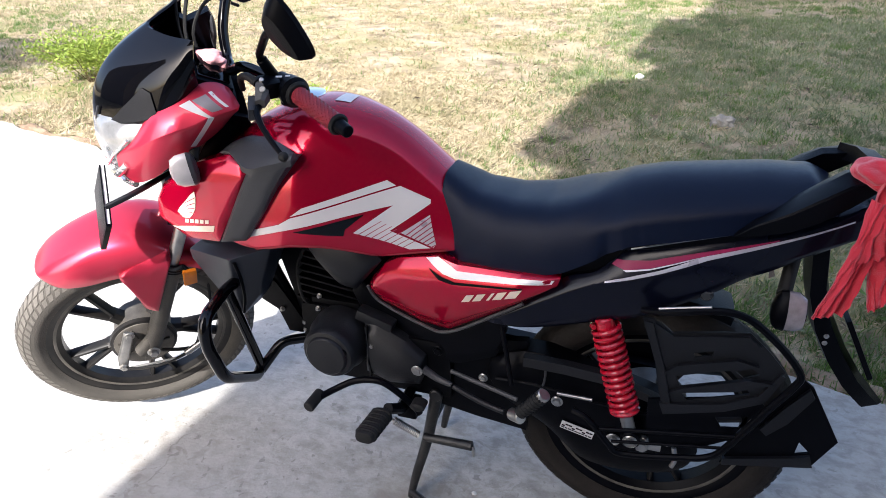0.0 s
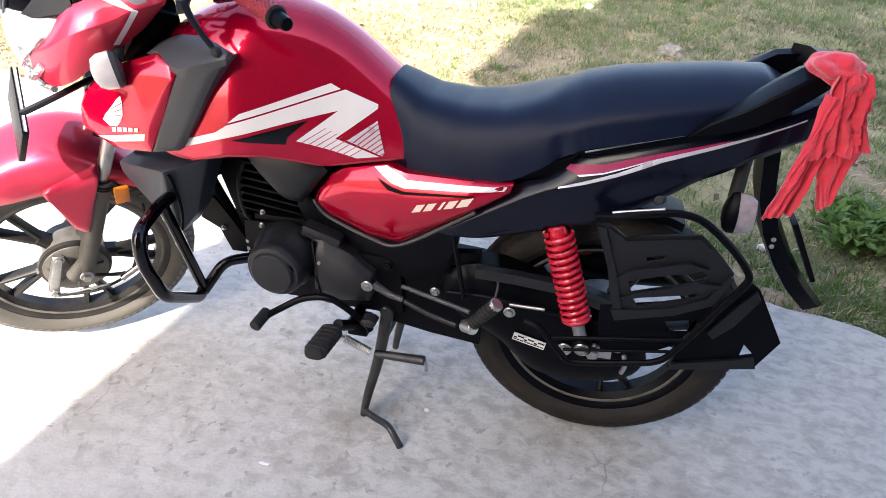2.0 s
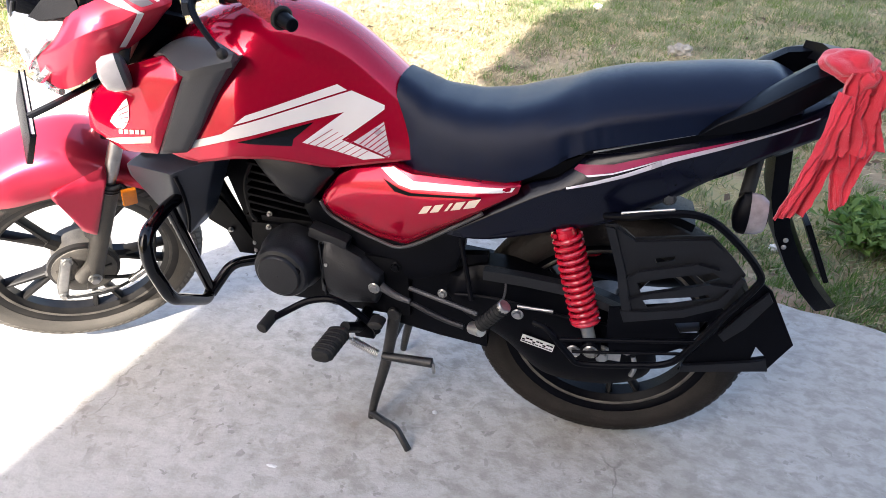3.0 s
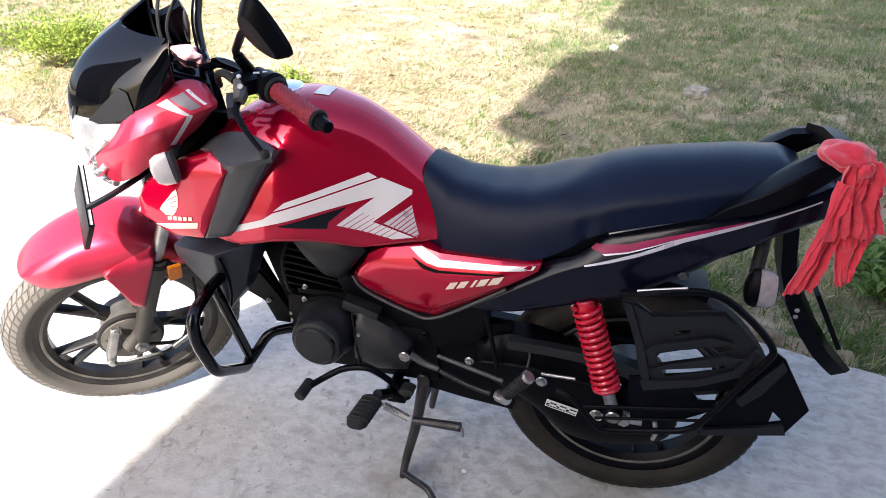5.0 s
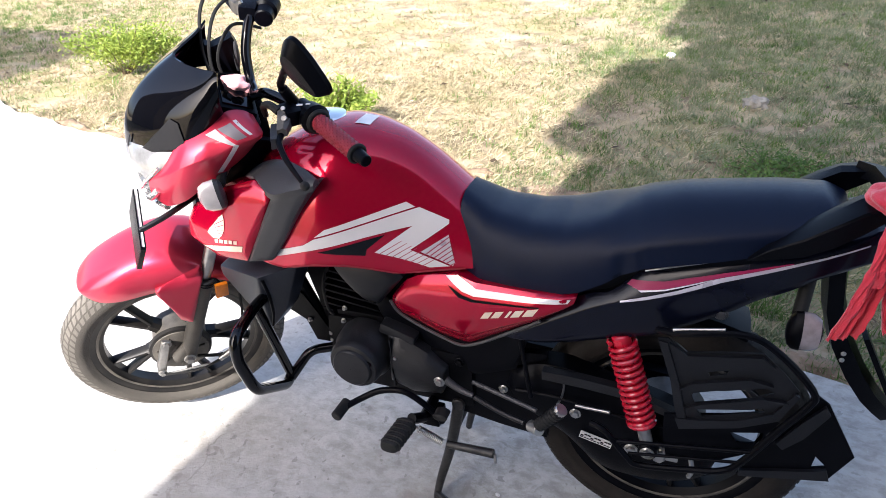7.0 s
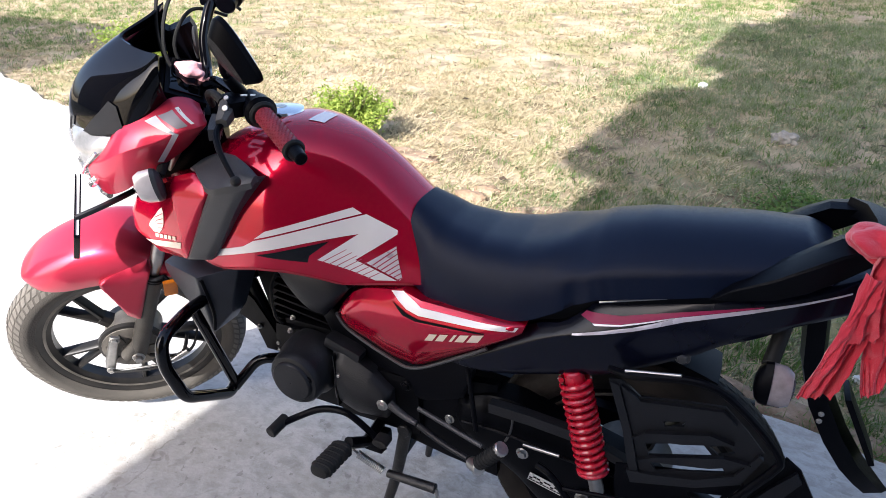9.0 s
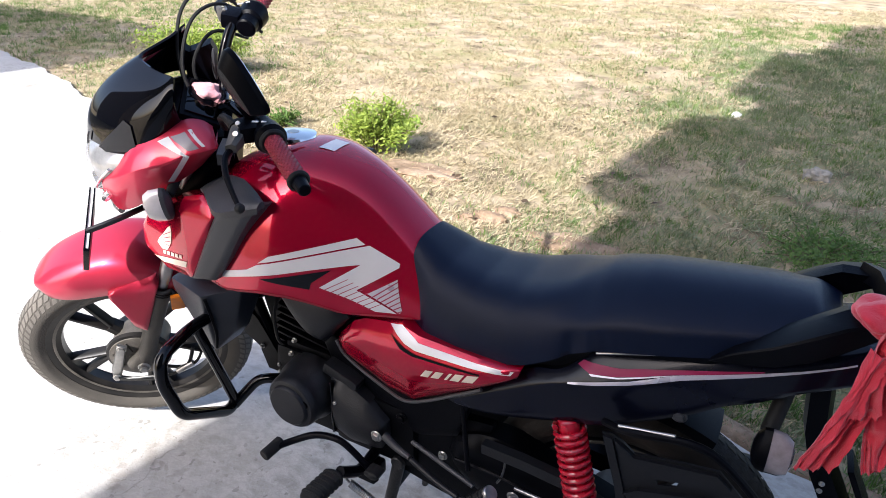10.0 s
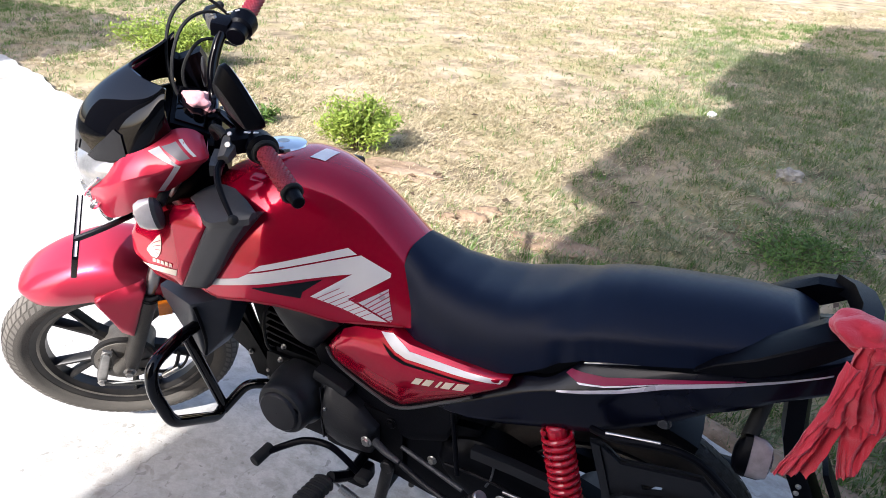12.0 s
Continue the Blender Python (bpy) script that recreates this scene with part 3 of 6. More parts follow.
def wheel(name, centre, width, count, turn, hub_r, hub_w, m=None, drum=True, rubber=None, radius=R_TYRE):
    rim = 0.2286
    w = part(name, rim_ring(centre, width, rim), BLACK if rubber else ALLOY, bike, "black cast alloy wheel with a worn dusty tyre", m=m)
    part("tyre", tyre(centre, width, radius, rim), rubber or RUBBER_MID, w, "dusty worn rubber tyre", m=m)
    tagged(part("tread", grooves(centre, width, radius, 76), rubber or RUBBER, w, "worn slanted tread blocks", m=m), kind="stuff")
    lip = DUSTY
    for s in (-1, 1):
        part("rim_lip", turned([(rim + 0.006, s * width * 0.355), (rim + 0.009, s * width * 0.375), (rim + 0.006, s * width * 0.39), (rim + 0.001, s * width * 0.375)], centre, steps=64), lip, w, m=m)
        part("rim_lip", turned([(rim - 0.018, s * width * 0.29), (rim - 0.015, s * width * 0.305), (rim - 0.019, s * width * 0.315), (rim - 0.023, s * width * 0.30)], centre, steps=64), lip, w, m=m)
    for k in range(count):
        part("spoke", spoke(centre, turn + 2 * math.pi * k / count, hub_r * 0.8, rim - 0.028), ALLOY, w, m=m)
    part("hub", turned([(0.02, -hub_w), (hub_r * 0.8, -hub_w), (hub_r, -hub_w + 0.01), (hub_r, hub_w - 0.01), (hub_r * 0.8, hub_w), (0.02, hub_w)], centre, steps=36), DUSTY if drum else ALLOY, w, m=m)
    return w


front = wheel("front_wheel", AXLE_F, 0.083, 5, radians(125), 0.072, 0.05, m=STEER, radius=0.295)
rear = wheel("rear_wheel", AXLE_R, 0.102, 5, radians(0), 0.085, 0.06, rubber=RUBBER_SHADED, m=ID)

# Fuel tank, and a surface to lay the stripes on.
TANK_W = [(0.44, 0.178), (0.50, 0.189), (0.58, 0.192), (0.64, 0.182), (0.70, 0.158), (0.78, 0.126), (0.86, 0.110), (0.93, 0.102)]
TANK_TOP = [(0.44, 0.890), (0.50, 0.933), (0.56, 0.955), (0.62, 0.964), (0.68, 0.958), (0.75, 0.934), (0.81, 0.896), (0.86, 0.852), (0.93, 0.79)]
TANK_LOW = [(0.44, 0.70), (0.47, 0.688), (0.52, 0.684), (0.60, 0.701), (0.66, 0.701), (0.71, 0.690), (0.767, 0.674), (0.84, 0.686), (0.93, 0.70)]


def tank_rings(grow=0.0):
    rings = []
    for k in range(41):
        x = 0.455 + 0.47 * k / 40
        w, zt, zb = lerp_table(TANK_W, x) + grow, lerp_table(TANK_TOP, x) + grow, lerp_table(TANK_LOW, x)
        ring = []
        for j in range(37):
            a = math.pi * j / 36
            c, s = math.cos(a), math.sin(a)
            ring.append(Vector((x, -w * math.copysign(abs(c) ** (2 / 2.65), c), zb + (zt - zb) * abs(s) ** (2 / 2.65))))
        rings.append(ring)
    return rings


def relaxed(rings, times=2):
    """Evens out the run of the sections."""
    for _ in range(times):
        for i in range(1, len(rings) - 1):
            rings[i] = [(a + b * 2 + c) / 4 for a, b, c in zip(rings[i - 1], rings[i], rings[i + 1])]
    return rings


tank_bm = skin(relaxed(tank_rings(), 3))
tank_tree = BVHTree.FromBMesh(tank_bm)
tank = part("fuel_tank", tank_bm, RED, bike, "glossy dark red fuel tank with white stripes")


def seat_rings():
    WID = [(0.885, 0.088), (0.93, 0.112), (1.0, 0.128), (1.1, 0.138), (1.2, 0.14), (1.35, 0.134), (1.48, 0.118), (1.555, 0.085)]
    TOP = [(0.885, 0.838), (0.91, 0.826), (0.95, 0.806), (1.02, 0.797), (1.09, 0.804), (1.16, 0.825), (1.227, 0.852), (1.29, 0.863), (1.45, 0.871), (1.52, 0.868), (1.555, 0.845)]
    LOW = [(0.885, 0.69), (0.92, 0.668), (1.0, 0.667), (1.06, 0.676), (1.13, 0.698), (1.19, 0.735), (1.24, 0.762), (1.40, 0.79), (1.555, 0.815)]
    rings = []
    for k in range(141):
        x = 0.885 + 0.67 * k / 140
        w, zt, zb = lerp_table(WID, x), lerp_table(TOP, x), lerp_table(LOW, x)
        ring = []
        for j in range(33):
            a = math.pi * j / 32
            c, s = math.cos(a), math.sin(a)
            y = -w * math.copysign(abs(c) ** 0.55, c)
            low = max(0, 1 - abs(s) / 0.8) * math.copysign(1, c)
            y += low * (0.0022 * math.sin((x - 1.2) * 330 + 6 * s) * math.exp(-((x - 1.255) / 0.05) ** 2) + 0.008 * math.exp(-((x - 1.205) / 0.012) ** 2))
            soft = Vector((x, y, zb + (zt - zb) * abs(s) ** 0.62))
            zc = zb + 0.50 * (zt - zb)
            q = min(j, 32 - j) / 16
            if q < 0.34:
                hard = Vector((x, -w * math.copysign(1 - 0.02 * q / 0.34, c) + (y + w * math.copysign(abs(c) ** 0.55, c)), zb + (zc - zb) * q / 0.34))
            else:
                t = (q - 0.34) / 0.66
                hard = Vector((x, -w * 0.98 * math.copysign(1 - t, c), zc + (zt - zc) * (1 - (1 - t) ** 2.1)))
            f = max(0.0, min(1.0, (x - 1.14) / 0.08)) * max(0.0, min(1.0, (1.555 - x) / 0.06))
            ring.append(soft.lerp(hard, f * f * (3 - 2 * f)))
        rings.append(ring)
    return relaxed(rings, 2)


part("seat", skin(seat_rings()), VINYL, bike, "long black vinyl seat with folds along its side", smooth=80)

# Stripes and fittings of the tank.
part("upper_stripe", decal([(0.608, 0.766), (0.632, 0.784), (0.786, 0.833), (0.803, 0.823)], tank_tree), WHITE, tank)
part("zigzag_stripe", decal([(0.472, 0.70), (0.486, 0.718), (0.583, 0.748), (0.606, 0.762), (0.811, 0.822), (0.868, 0.796), (0.868, 0.789), (0.79, 0.733), (0.868, 0.699), (0.826, 0.694), (0.722, 0.730), (0.798, 0.785), (0.705, 0.764), (0.579, 0.732)], tank_tree), WHITE, tank)
part("arrow_stripe", decal([(0.811, 0.729), (0.868, 0.768), (0.879, 0.707), (0.874, 0.7005)], tank_tree), SILVER, tank)
part("black_flash", decal([(0.61, 0.733), (0.745, 0.768), (0.708, 0.738), (0.704, 0.724), (0.672, 0.727)], tank_tree), GLOSS, tank)
for k in range(7):
    x, z = 0.822 + 0.0075 * k, 0.7265 - 0.0042 * k
    part("hatch_line", decal([(x, z), (x + 0.0022, z - 0.0012), (0.8695 + 0.0018 * k, 0.7625 - 0.0093 * k), (0.8690 + 0.0018 * k, 0.7645 - 0.0093 * k)], tank_tree, 0.0018, cuts=1), CRIMSON, tank)
for k in range(8):
    x, z = 0.730 + 0.0115 * k, 0.7265 - 0.0042 * k
    part("hatch_line", decal([(x, z), (x + 0.002, z - 0.0008), (x + 0.046 - 0.002 * k, z + 0.0265 - 0.0012 * k), (x + 0.0445 - 0.002 * k, z + 0.027 - 0.0012 * k)], tank_tree, 0.0018, cuts=1), CRIMSON, tank)
part("lower_seam", decal([(0.47, 0.693), (0.52, 0.688), (0.60, 0.706), (0.66, 0.706), (0.71, 0.695), (0.767, 0.679), (0.90, 0.699), (0.90, 0.695), (0.767, 0.675), (0.71, 0.691), (0.66, 0.702), (0.60, 0.702), (0.52, 0.684)], tank_tree, 0.0016), RED_MATT, tank)


def laid_on_top(outline, tree, lift):
    """A flat thing laid on the tank's top."""
    bm = bmesh.new()
    bm.faces.new([bm.verts.new((x, y, 2)) for x, y in outline])
    bmesh.ops.triangulate(bm, faces=bm.faces[:])
    bmesh.ops.subdivide_edges(bm, edges=bm.edges[:], cuts=2)
    for v in bm.verts:
        hit = tree.ray_cast(v.co, Vector((0, 0, -1)))
        v.co.z = (hit[0].z if hit[0] else 0.95) + lift
    bmesh.ops.recalc_face_normals(bm, faces=bm.faces)
    if sum(f.normal.z for f in bm.faces) < 0:
        bmesh.ops.reverse_faces(bm, faces=bm.faces)
    return bm


part("sticker", laid_on_top([(0.655, -0.03), (0.685, -0.022), (0.680, 0.038), (0.652, 0.032)], tank_tree, 0.0015), STICKER, tank, "white paper sticker")
cap = part("filler_cap", turned([(0.001, 0.012), (0.03, 0.011), (0.046, 0.008), (0.05, 0.0), (0.05, -0.02)], (0, 0, 0), steps=32, close=False), CHROME, tank, "chrome filler cap", m=BODY @ pose(0.567, 0.005, 0.957, 90, 0, 0))
part("cap_lock", rod((0.567, 0.005, 0.964), (0.567, 0.005, 0.9695), 0.014, 16), STEEL, tank)

def cut_plate(outline, holes, y, thick):
    """A flat moulded plate of the given (x, z) outline with holes through it."""
    loops = [outline] + list(holes)
    flat = [[Vector((x, z, 0)) for x, z in loop] for loop in loops]
    tris = tessellate_polygon(flat)
    bm = bmesh.new()
    pts = [q for loop in loops for q in loop]
    front = [bm.verts.new((x, y, z)) for x, z in pts]
    back = [bm.verts.new((x, y + thick, z)) for x, z in pts]
    for a, c, d in tris:
        bm.faces.new((front[a], front[c], front[d]))
        bm.faces.new((back[d], back[c], back[a]))
    at = 0
    for loop in loops:
        n = len(loop)
        for k in range(n):
            a, c = at + k, at + (k + 1) % n
            bm.faces.new((front[a], front[c], back[c], back[a]))
        at += n
    bmesh.ops.recalc_face_normals(bm, faces=bm.faces)
    return bm


# Tank shrouds.
def shroud_y(x, z):
    return -0.19 - 0.18 * min(max(x - 0.24, 0), 0.17) + 0.35 * max(0, z - 0.865)


def pair(name, bm, mat, label="", parent=None, drop=0.0, m=None):
    """A left panel and its mirror image on the right."""
    other = mirrored(bm)
    other.transform(Matrix.Translation((0, -0.3 * drop, -drop)))
    left = part(name, bm, mat, parent or bike, label, m=m)
    part(name, other, mat, parent or bike, label, m=m)
    return left


red_shroud = sheet([(0.232, 0.735), (0.264, 0.718), (0.31, 0.699), (0.402, 0.709), (0.450, 0.79), (0.500, 0.876)], [(0.238, 0.778), (0.268, 0.818), (0.328, 0.856), (0.369, 0.877), (0.452, 0.902), (0.497, 0.884)], shroud_y, 0.05, nu=40, nv=12, edge=0.008)
shroud_tree = BVHTree.FromBMesh(red_shroud)
shroud = pair("front_shroud", red_shroud, RED, "glossy red tank shroud with a cream emblem", m=ID)


def patch(a, b, c, d, thick=0.008, bulge=0.0, n=10):
    """A moulded face between four corners."""
    a, b, c, d = (Vector(q) for q in (a, b, c, d))
    nrm = (b - a).cross(d - a).normalized()
    rows = []
    for i in range(n + 1):
        row = []
        for j in range(n + 1):
            u, v = i / n, j / n
            p = a.lerp(b, u).lerp(d.lerp(c, u), v)
            row.append(p + nrm * bulge * math.sin(math.pi * u) * math.sin(math.pi * v))
        rows.append(row + [p - nrm * thick for p in row[::-1]])
    return skin(rows)


part("shroud_band", decal([(0.272, 0.7225), (0.404, 0.750), (0.397, 0.734), (0.311, 0.7175)], shroud_tree), CREAM, shroud, m=ID)


wing = part("wing_emblem", decal([(0.302, 0.763), (0.312, 0.775), (0.333, 0.793), (0.351, 0.810), (0.364, 0.819), (0.3645, 0.806), (0.362, 0.796), (0.357, 0.779), (0.346, 0.764), (0.335, 0.754), (0.316, 0.752)], shroud_tree, 0.0015), CREAM, shroud, "cream wing emblem", m=ID)
for k in range(4):
    x0, z0, x1, z1 = 0.3095 + 0.0075 * k, 0.766 - 0.0012 * k, 0.3635 - 0.0035 * k, 0.8055 - 0.0125 * k
    xm, zm = (x0 + x1) / 2 - 0.003, (z0 + z1) / 2 + 0.004
    part("feather_line", decal([(x0, z0), (xm, zm + 0.0009), (x1, z1 + 0.0009), (x1, z1 - 0.0009), (xm, zm - 0.0009)], shroud_tree, 0.0026, cuts=1), CRIMSON, wing, m=ID)
for k in range(5):
    x, z = 0.318 + 0.0148 * k, 0.7405 + 0.0022 * k
    part("emblem_bar", decal([(x, z), (x + 0.0105, z + 0.0015), (x + 0.0128, z + 0.0105), (x + 0.0022, z + 0.009)], shroud_tree, 0.0015, cuts=1), CREAM, shroud, m=ID)
trim_y = lambda x, z: -0.2235 + 0.22 * max(0, x - 0.405 - (z - 0.714) * 0.57) + 0.35 * max(0, z - 0.885)
pair("shroud_trim", sheet([(0.462, 0.716), (0.505, 0.775), (0.541, 0.834), (0.575, 0.882), (0.590, 0.901)], [(0.408, 0.711), (0.438, 0.766), (0.470, 0.824), (0.499, 0.874), (0.506, 0.886)], trim_y, 0.04, nu=36, edge=0.007), GREY, "grey matt plastic trim beside the tank", m=ID)


def trim_cap():
    """The cap of the trim: a shelf that runs in from the shroud towards the steering head."""
    outer = curve([(0.365, -0.125, 0.866), (0.405, -0.160, 0.890), (0.448, -0.192, 0.903), (0.502, -0.221, 0.885), (0.545, -0.216, 0.893), (0.590, -0.199, 0.902)], 6)
    inner = curve([(0.405, -0.085, 0.890), (0.432, -0.092, 0.906), (0.468, -0.112, 0.918), (0.515, -0.142, 0.922), (0.555, -0.162, 0.918), (0.592, -0.180, 0.908)], 6)
    rows = []
    for a, b in zip(outer, inner):
        top = [a.lerp(b, k / 8) + Vector((0, 0, 0.006 * math.sin(math.pi * k / 8))) for k in range(9)]
        rows.append(top + [p - Vector((0, 0, 0.012)) for p in top[::-1]])
    return skin(rows)


pair("trim_cap", trim_cap(), GREY, m=ID)


def scoop():
    """A faceted scoop: a top plane, a front face and a rear face that meet on a ridge."""
    pts = [(0.283, -0.172, 0.657), (0.286, -0.172, 0.632), (0.36, -0.182, 0.553), (0.395, -0.174, 0.498), (0.432, -0.150, 0.545), (0.500, -0.172, 0.692), (0.418, -0.214, 0.668), (0.46, -0.11, 0.702), (0.31, -0.11, 0.678)]
    bm = bmesh.new()
    out = [bm.verts.new(p) for p in pts]
    back = [bm.verts.new((x, -0.10, z)) for x, y, z in pts[:6]]
    for f in ((0, 1, 2, 6), (2, 3, 6), (6, 3, 4, 5), (0, 6, 5, 7, 8)):
        bm.faces.new([out[i] for i in f])
    for a, c in ((0, 1), (1, 2), (2, 3), (3, 4), (4, 5)):
        bm.faces.new((out[a], out[c], back[c], back[a]))
    bm.faces.new((out[5], back[5], out[7]))
    bm.faces.new((out[0], out[8], back[0]))
    bmesh.ops.recalc_face_normals(bm, faces=bm.faces)
    bmesh.ops.bevel(bm, geom=bm.edges[:], offset=0.005, segments=2, profile=0.6, affect="EDGES")
    return bm


pair("radiator_scoop", scoop(), SCOOP, "black plastic scoop below the shroud", m=ID)
part("scoop_rib", tube([(0.428, -0.211, 0.662), (0.432, -0.204, 0.62), (0.420, -0.186, 0.56), (0.405, -0.178, 0.515)], 0.004, 8), BLACK, bike, m=ID)

# Side panels.
def side_y(x, z):
    return -0.098 - 0.035 * min(1, max(0, (x - 0.75) / 0.3)) - 0.10 * max(0, min(0.12, z - 0.52))


airbox = sheet([(0.598, 0.682), (0.624, 0.632), (0.66, 0.590), (0.70, 0.583)], [(0.602, 0.700), (0.658, 0.706), (0.722, 0.697), (0.764, 0.660)], lambda x, z: -0.130, 0.07, bulge=0.016, sharp=0, edge=0.012)
pair("airbox_cover", airbox, DUST_BLACK, "black rounded intake cover")
red_side = sheet([(0.722, 0.588), (0.748, 0.553), (0.838, 0.520), (0.900, 0.517), (1.010, 0.592), (1.122, 0.672)], [(0.732, 0.608), (0.766, 0.650), (0.80, 0.670), (0.884, 0.690), (0.925, 0.680), (1.128, 0.690)], lambda x, z: side_y(x, z) - 0.006, 0.03, nu=44, nv=10, bulge=0.012, edge=0.008)
side_tree = BVHTree.FromBMesh(red_side)
part("panel_edge", tube([(0.722, side_y(0.722, 0.59) - 0.004, 0.590), (0.745, side_y(0.745, 0.555) - 0.004, 0.553), (0.838, side_y(0.838, 0.52) - 0.004, 0.517), (0.90, side_y(0.90, 0.517) - 0.004, 0.514), (1.01, side_y(1.01, 0.592) - 0.004, 0.589), (1.06, side_y(1.06, 0.63) - 0.004, 0.626)], 0.0035, 8), GREY, bike)
side = pair("side_panel", red_side, RED, "glossy red side panel with a white stripe")
part("side_stripe", decal([(0.862, 0.684), (0.888, 0.690), (0.929, 0.6705), (1.118, 0.686), (1.113, 0.6785), (0.925, 0.656), (0.900, 0.661)], side_tree), WHITE, side)
part("side_shade", decal([(0.868, 0.668), (0.90, 0.654), (0.925, 0.649), (1.06, 0.665), (1.06, 0.662), (0.92, 0.643), (0.892, 0.647)], side_tree), BLACK, side)
for k, (dx, w, lean) in enumerate(((0, 0.017, 0.012), (0.023, 0.017, 0.012), (0.052, 0.006, 0.012), (0.064, 0.018, 0.012), (0.088, 0.022, 0.012))):
    x, z = 0.938 + dx, 0.6085 + dx * 0.315
    part("badge_bar", decal([(x, z), (x + w, z + w * 0.3), (x + w + lean, z + w * 0.3 + 0.019), (x + lean, z + 0.019)], side_tree, 0.0015, cuts=1), CREAM, side)
pair("lower_cover", sheet([(0.675, 0.56), (0.72, 0.43), (0.80, 0.40), (0.92, 0.43), (1.0, 0.47), (1.02, 0.53)], [(0.69, 0.60), (0.738, 0.560), (0.836, 0.523), (0.90, 0.52), (0.96, 0.558), (1.03, 0.604)], lambda x, z: side_y(x, z) + 0.006, 0.02, nu=32), BLACK, "black lower side cover")


CREASE = [(1.00, 0.573), (1.07, 0.615), (1.138, 0.656), (1.18, 0.679), (1.24, 0.699), (1.28, 0.711), (1.37, 0.743), (1.457, 0.768), (1.52, 0.787), (1.60, 0.815)]


def tail_y(x, z):
    """The side leans in above a crease that climbs to the tail, and tucks under a little below it."""
    over = z - lerp_table(CREASE, x)
    return -0.134 + 0.30 * max(0, x - 1.2) ** 2 + 0.55 * (over * over + 1e-6) ** 0.5 * (over > 0) + 0.10 * max(0, -over)


tail_bm = sheet([(0.985, 0.560), (1.043, 0.556), (1.10, 0.566), (1.178, 0.589), (1.263, 0.615), (1.301, 0.634), (1.36, 0.668), (1.428, 0.708), (1.484, 0.727), (1.60, 0.775)], [(1.0, 0.578), (1.085, 0.645), (1.14, 0.683), (1.185, 0.699), (1.222, 0.728), (1.245, 0.745), (1.325, 0.764), (1.41, 0.783), (1.487, 0.794), (1.60, 0.830)], tail_y, 0.03, nu=90, nv=30, bulge=0.0, edge=0.006, sharp=0)
tail_tree = BVHTree.FromBMesh(tail_bm)
tail = pair("tail_cowl", tail_bm, TAIL, "dark grey tail cowl with crimson and silver stripes")
part("crimson_stripe", decal([(1.214, 0.718), (1.222, 0.726), (1.28, 0.732), (1.371, 0.755), (1.475, 0.778), (1.475, 0.7765), (1.371, 0.7485), (1.28, 0.721), (1.237, 0.713)], tail_tree, 0.0015, cuts=4), MAGENTA, tail)
part("pale_stripe", decal([(1.235, 0.7125), (1.28, 0.7205), (1.371, 0.748), (1.475, 0.776), (1.475, 0.775), (1.371, 0.7465), (1.28, 0.7185), (1.24, 0.7105)], tail_tree, 0.0015, cuts=4), BAND, tail)
part("silver_stripe", decal([(1.205, 0.691), (1.24, 0.7025), (1.3, 0.7215), (1.37, 0.7475), (1.457, 0.771), (1.52, 0.789), (1.58, 0.8095), (1.58, 0.807), (1.52, 0.7855), (1.457, 0.7655), (1.37, 0.74), (1.3, 0.716), (1.24, 0.6975), (1.205, 0.688)], tail_tree, 0.0018, cuts=4), BAND, tail)
pair("tail_fillet", sheet([(1.07, 0.610), (1.12, 0.66), (1.18, 0.688), (1.24, 0.72)], [(1.09, 0.665), (1.14, 0.705), (1.19, 0.728), (1.25, 0.75)], lambda x, z: -0.105, 0.02), BLACK)
pair("seat_trim", sheet([(1.20, 0.738), (1.30, 0.746), (1.42, 0.768), (1.53, 0.80)], [(1.22, 0.758), (1.30, 0.772), (1.42, 0.792), (1.53, 0.83)], lambda x, z: -0.112 + 0.15 * max(0, x - 1.4), 0.06), BLACK)
part("seat_piping", tube([(1.245, -0.135, 0.757), (1.32, -0.127, 0.772), (1.40, -0.120, 0.788)], 0.0016, 6), STEEL, bike)
part("tail_core", skin(relaxed([[Vector((x, -w * math.copysign(abs(math.cos(math.pi * 2 * j / 20)) ** 0.6, math.cos(math.pi * 2 * j / 20)), z + h * math.copysign(abs(math.sin(math.pi * 2 * j / 20)) ** 0.6, math.sin(math.pi * 2 * j / 20)))) for j in range(20)]
     for x, w, z, h in ((0.72, 0.07, 0.60, 0.06), (0.9, 0.085, 0.62, 0.07), (1.1, 0.10, 0.66, 0.05), (1.3, 0.095, 0.71, 0.045), (1.5, 0.075, 0.765, 0.04), (1.61, 0.055, 0.80, 0.03), (1.63, 0.04, 0.80, 0.025))], 1)), BLACK, bike)

# Grab rail: a flattened bar along each side, joined behind the seat.
def rail_side(s):
    rows = (((1.394, 0.130, 0.822), (1.392, 0.140, 0.821), (1.396, 0.132, 0.820)), ((1.421, 0.116, 0.850), (1.421, 0.145, 0.847), (1.434, 0.136, 0.827)), ((1.469, 0.112, 0.882), (1.470, 0.147, 0.876), (1.477, 0.136, 0.839)),
            ((1.514, 0.108, 0.918), (1.515, 0.146, 0.908), (1.517, 0.132, 0.859)), ((1.543, 0.102, 0.938), (1.545, 0.140, 0.927), (1.555, 0.125, 0.886)), ((1.579, 0.092, 0.945), (1.584, 0.128, 0.940), (1.592, 0.115, 0.915)))
    rings = []
    for top, mid, low in rows:
        t, m, b = Vector(top), Vector(mid), Vector(low)
        ring = [t + Vector((0, -0.022, -0.004)), t, t.lerp(m, 0.92), m.lerp(b, 0.08), b, b + Vector((0, -0.035, 0.004))]
        rings.append([Vector((q.x, -s * q.y, q.z - (0.0 if s > 0 else 0.024))) for q in ring])
    return skin(rings)


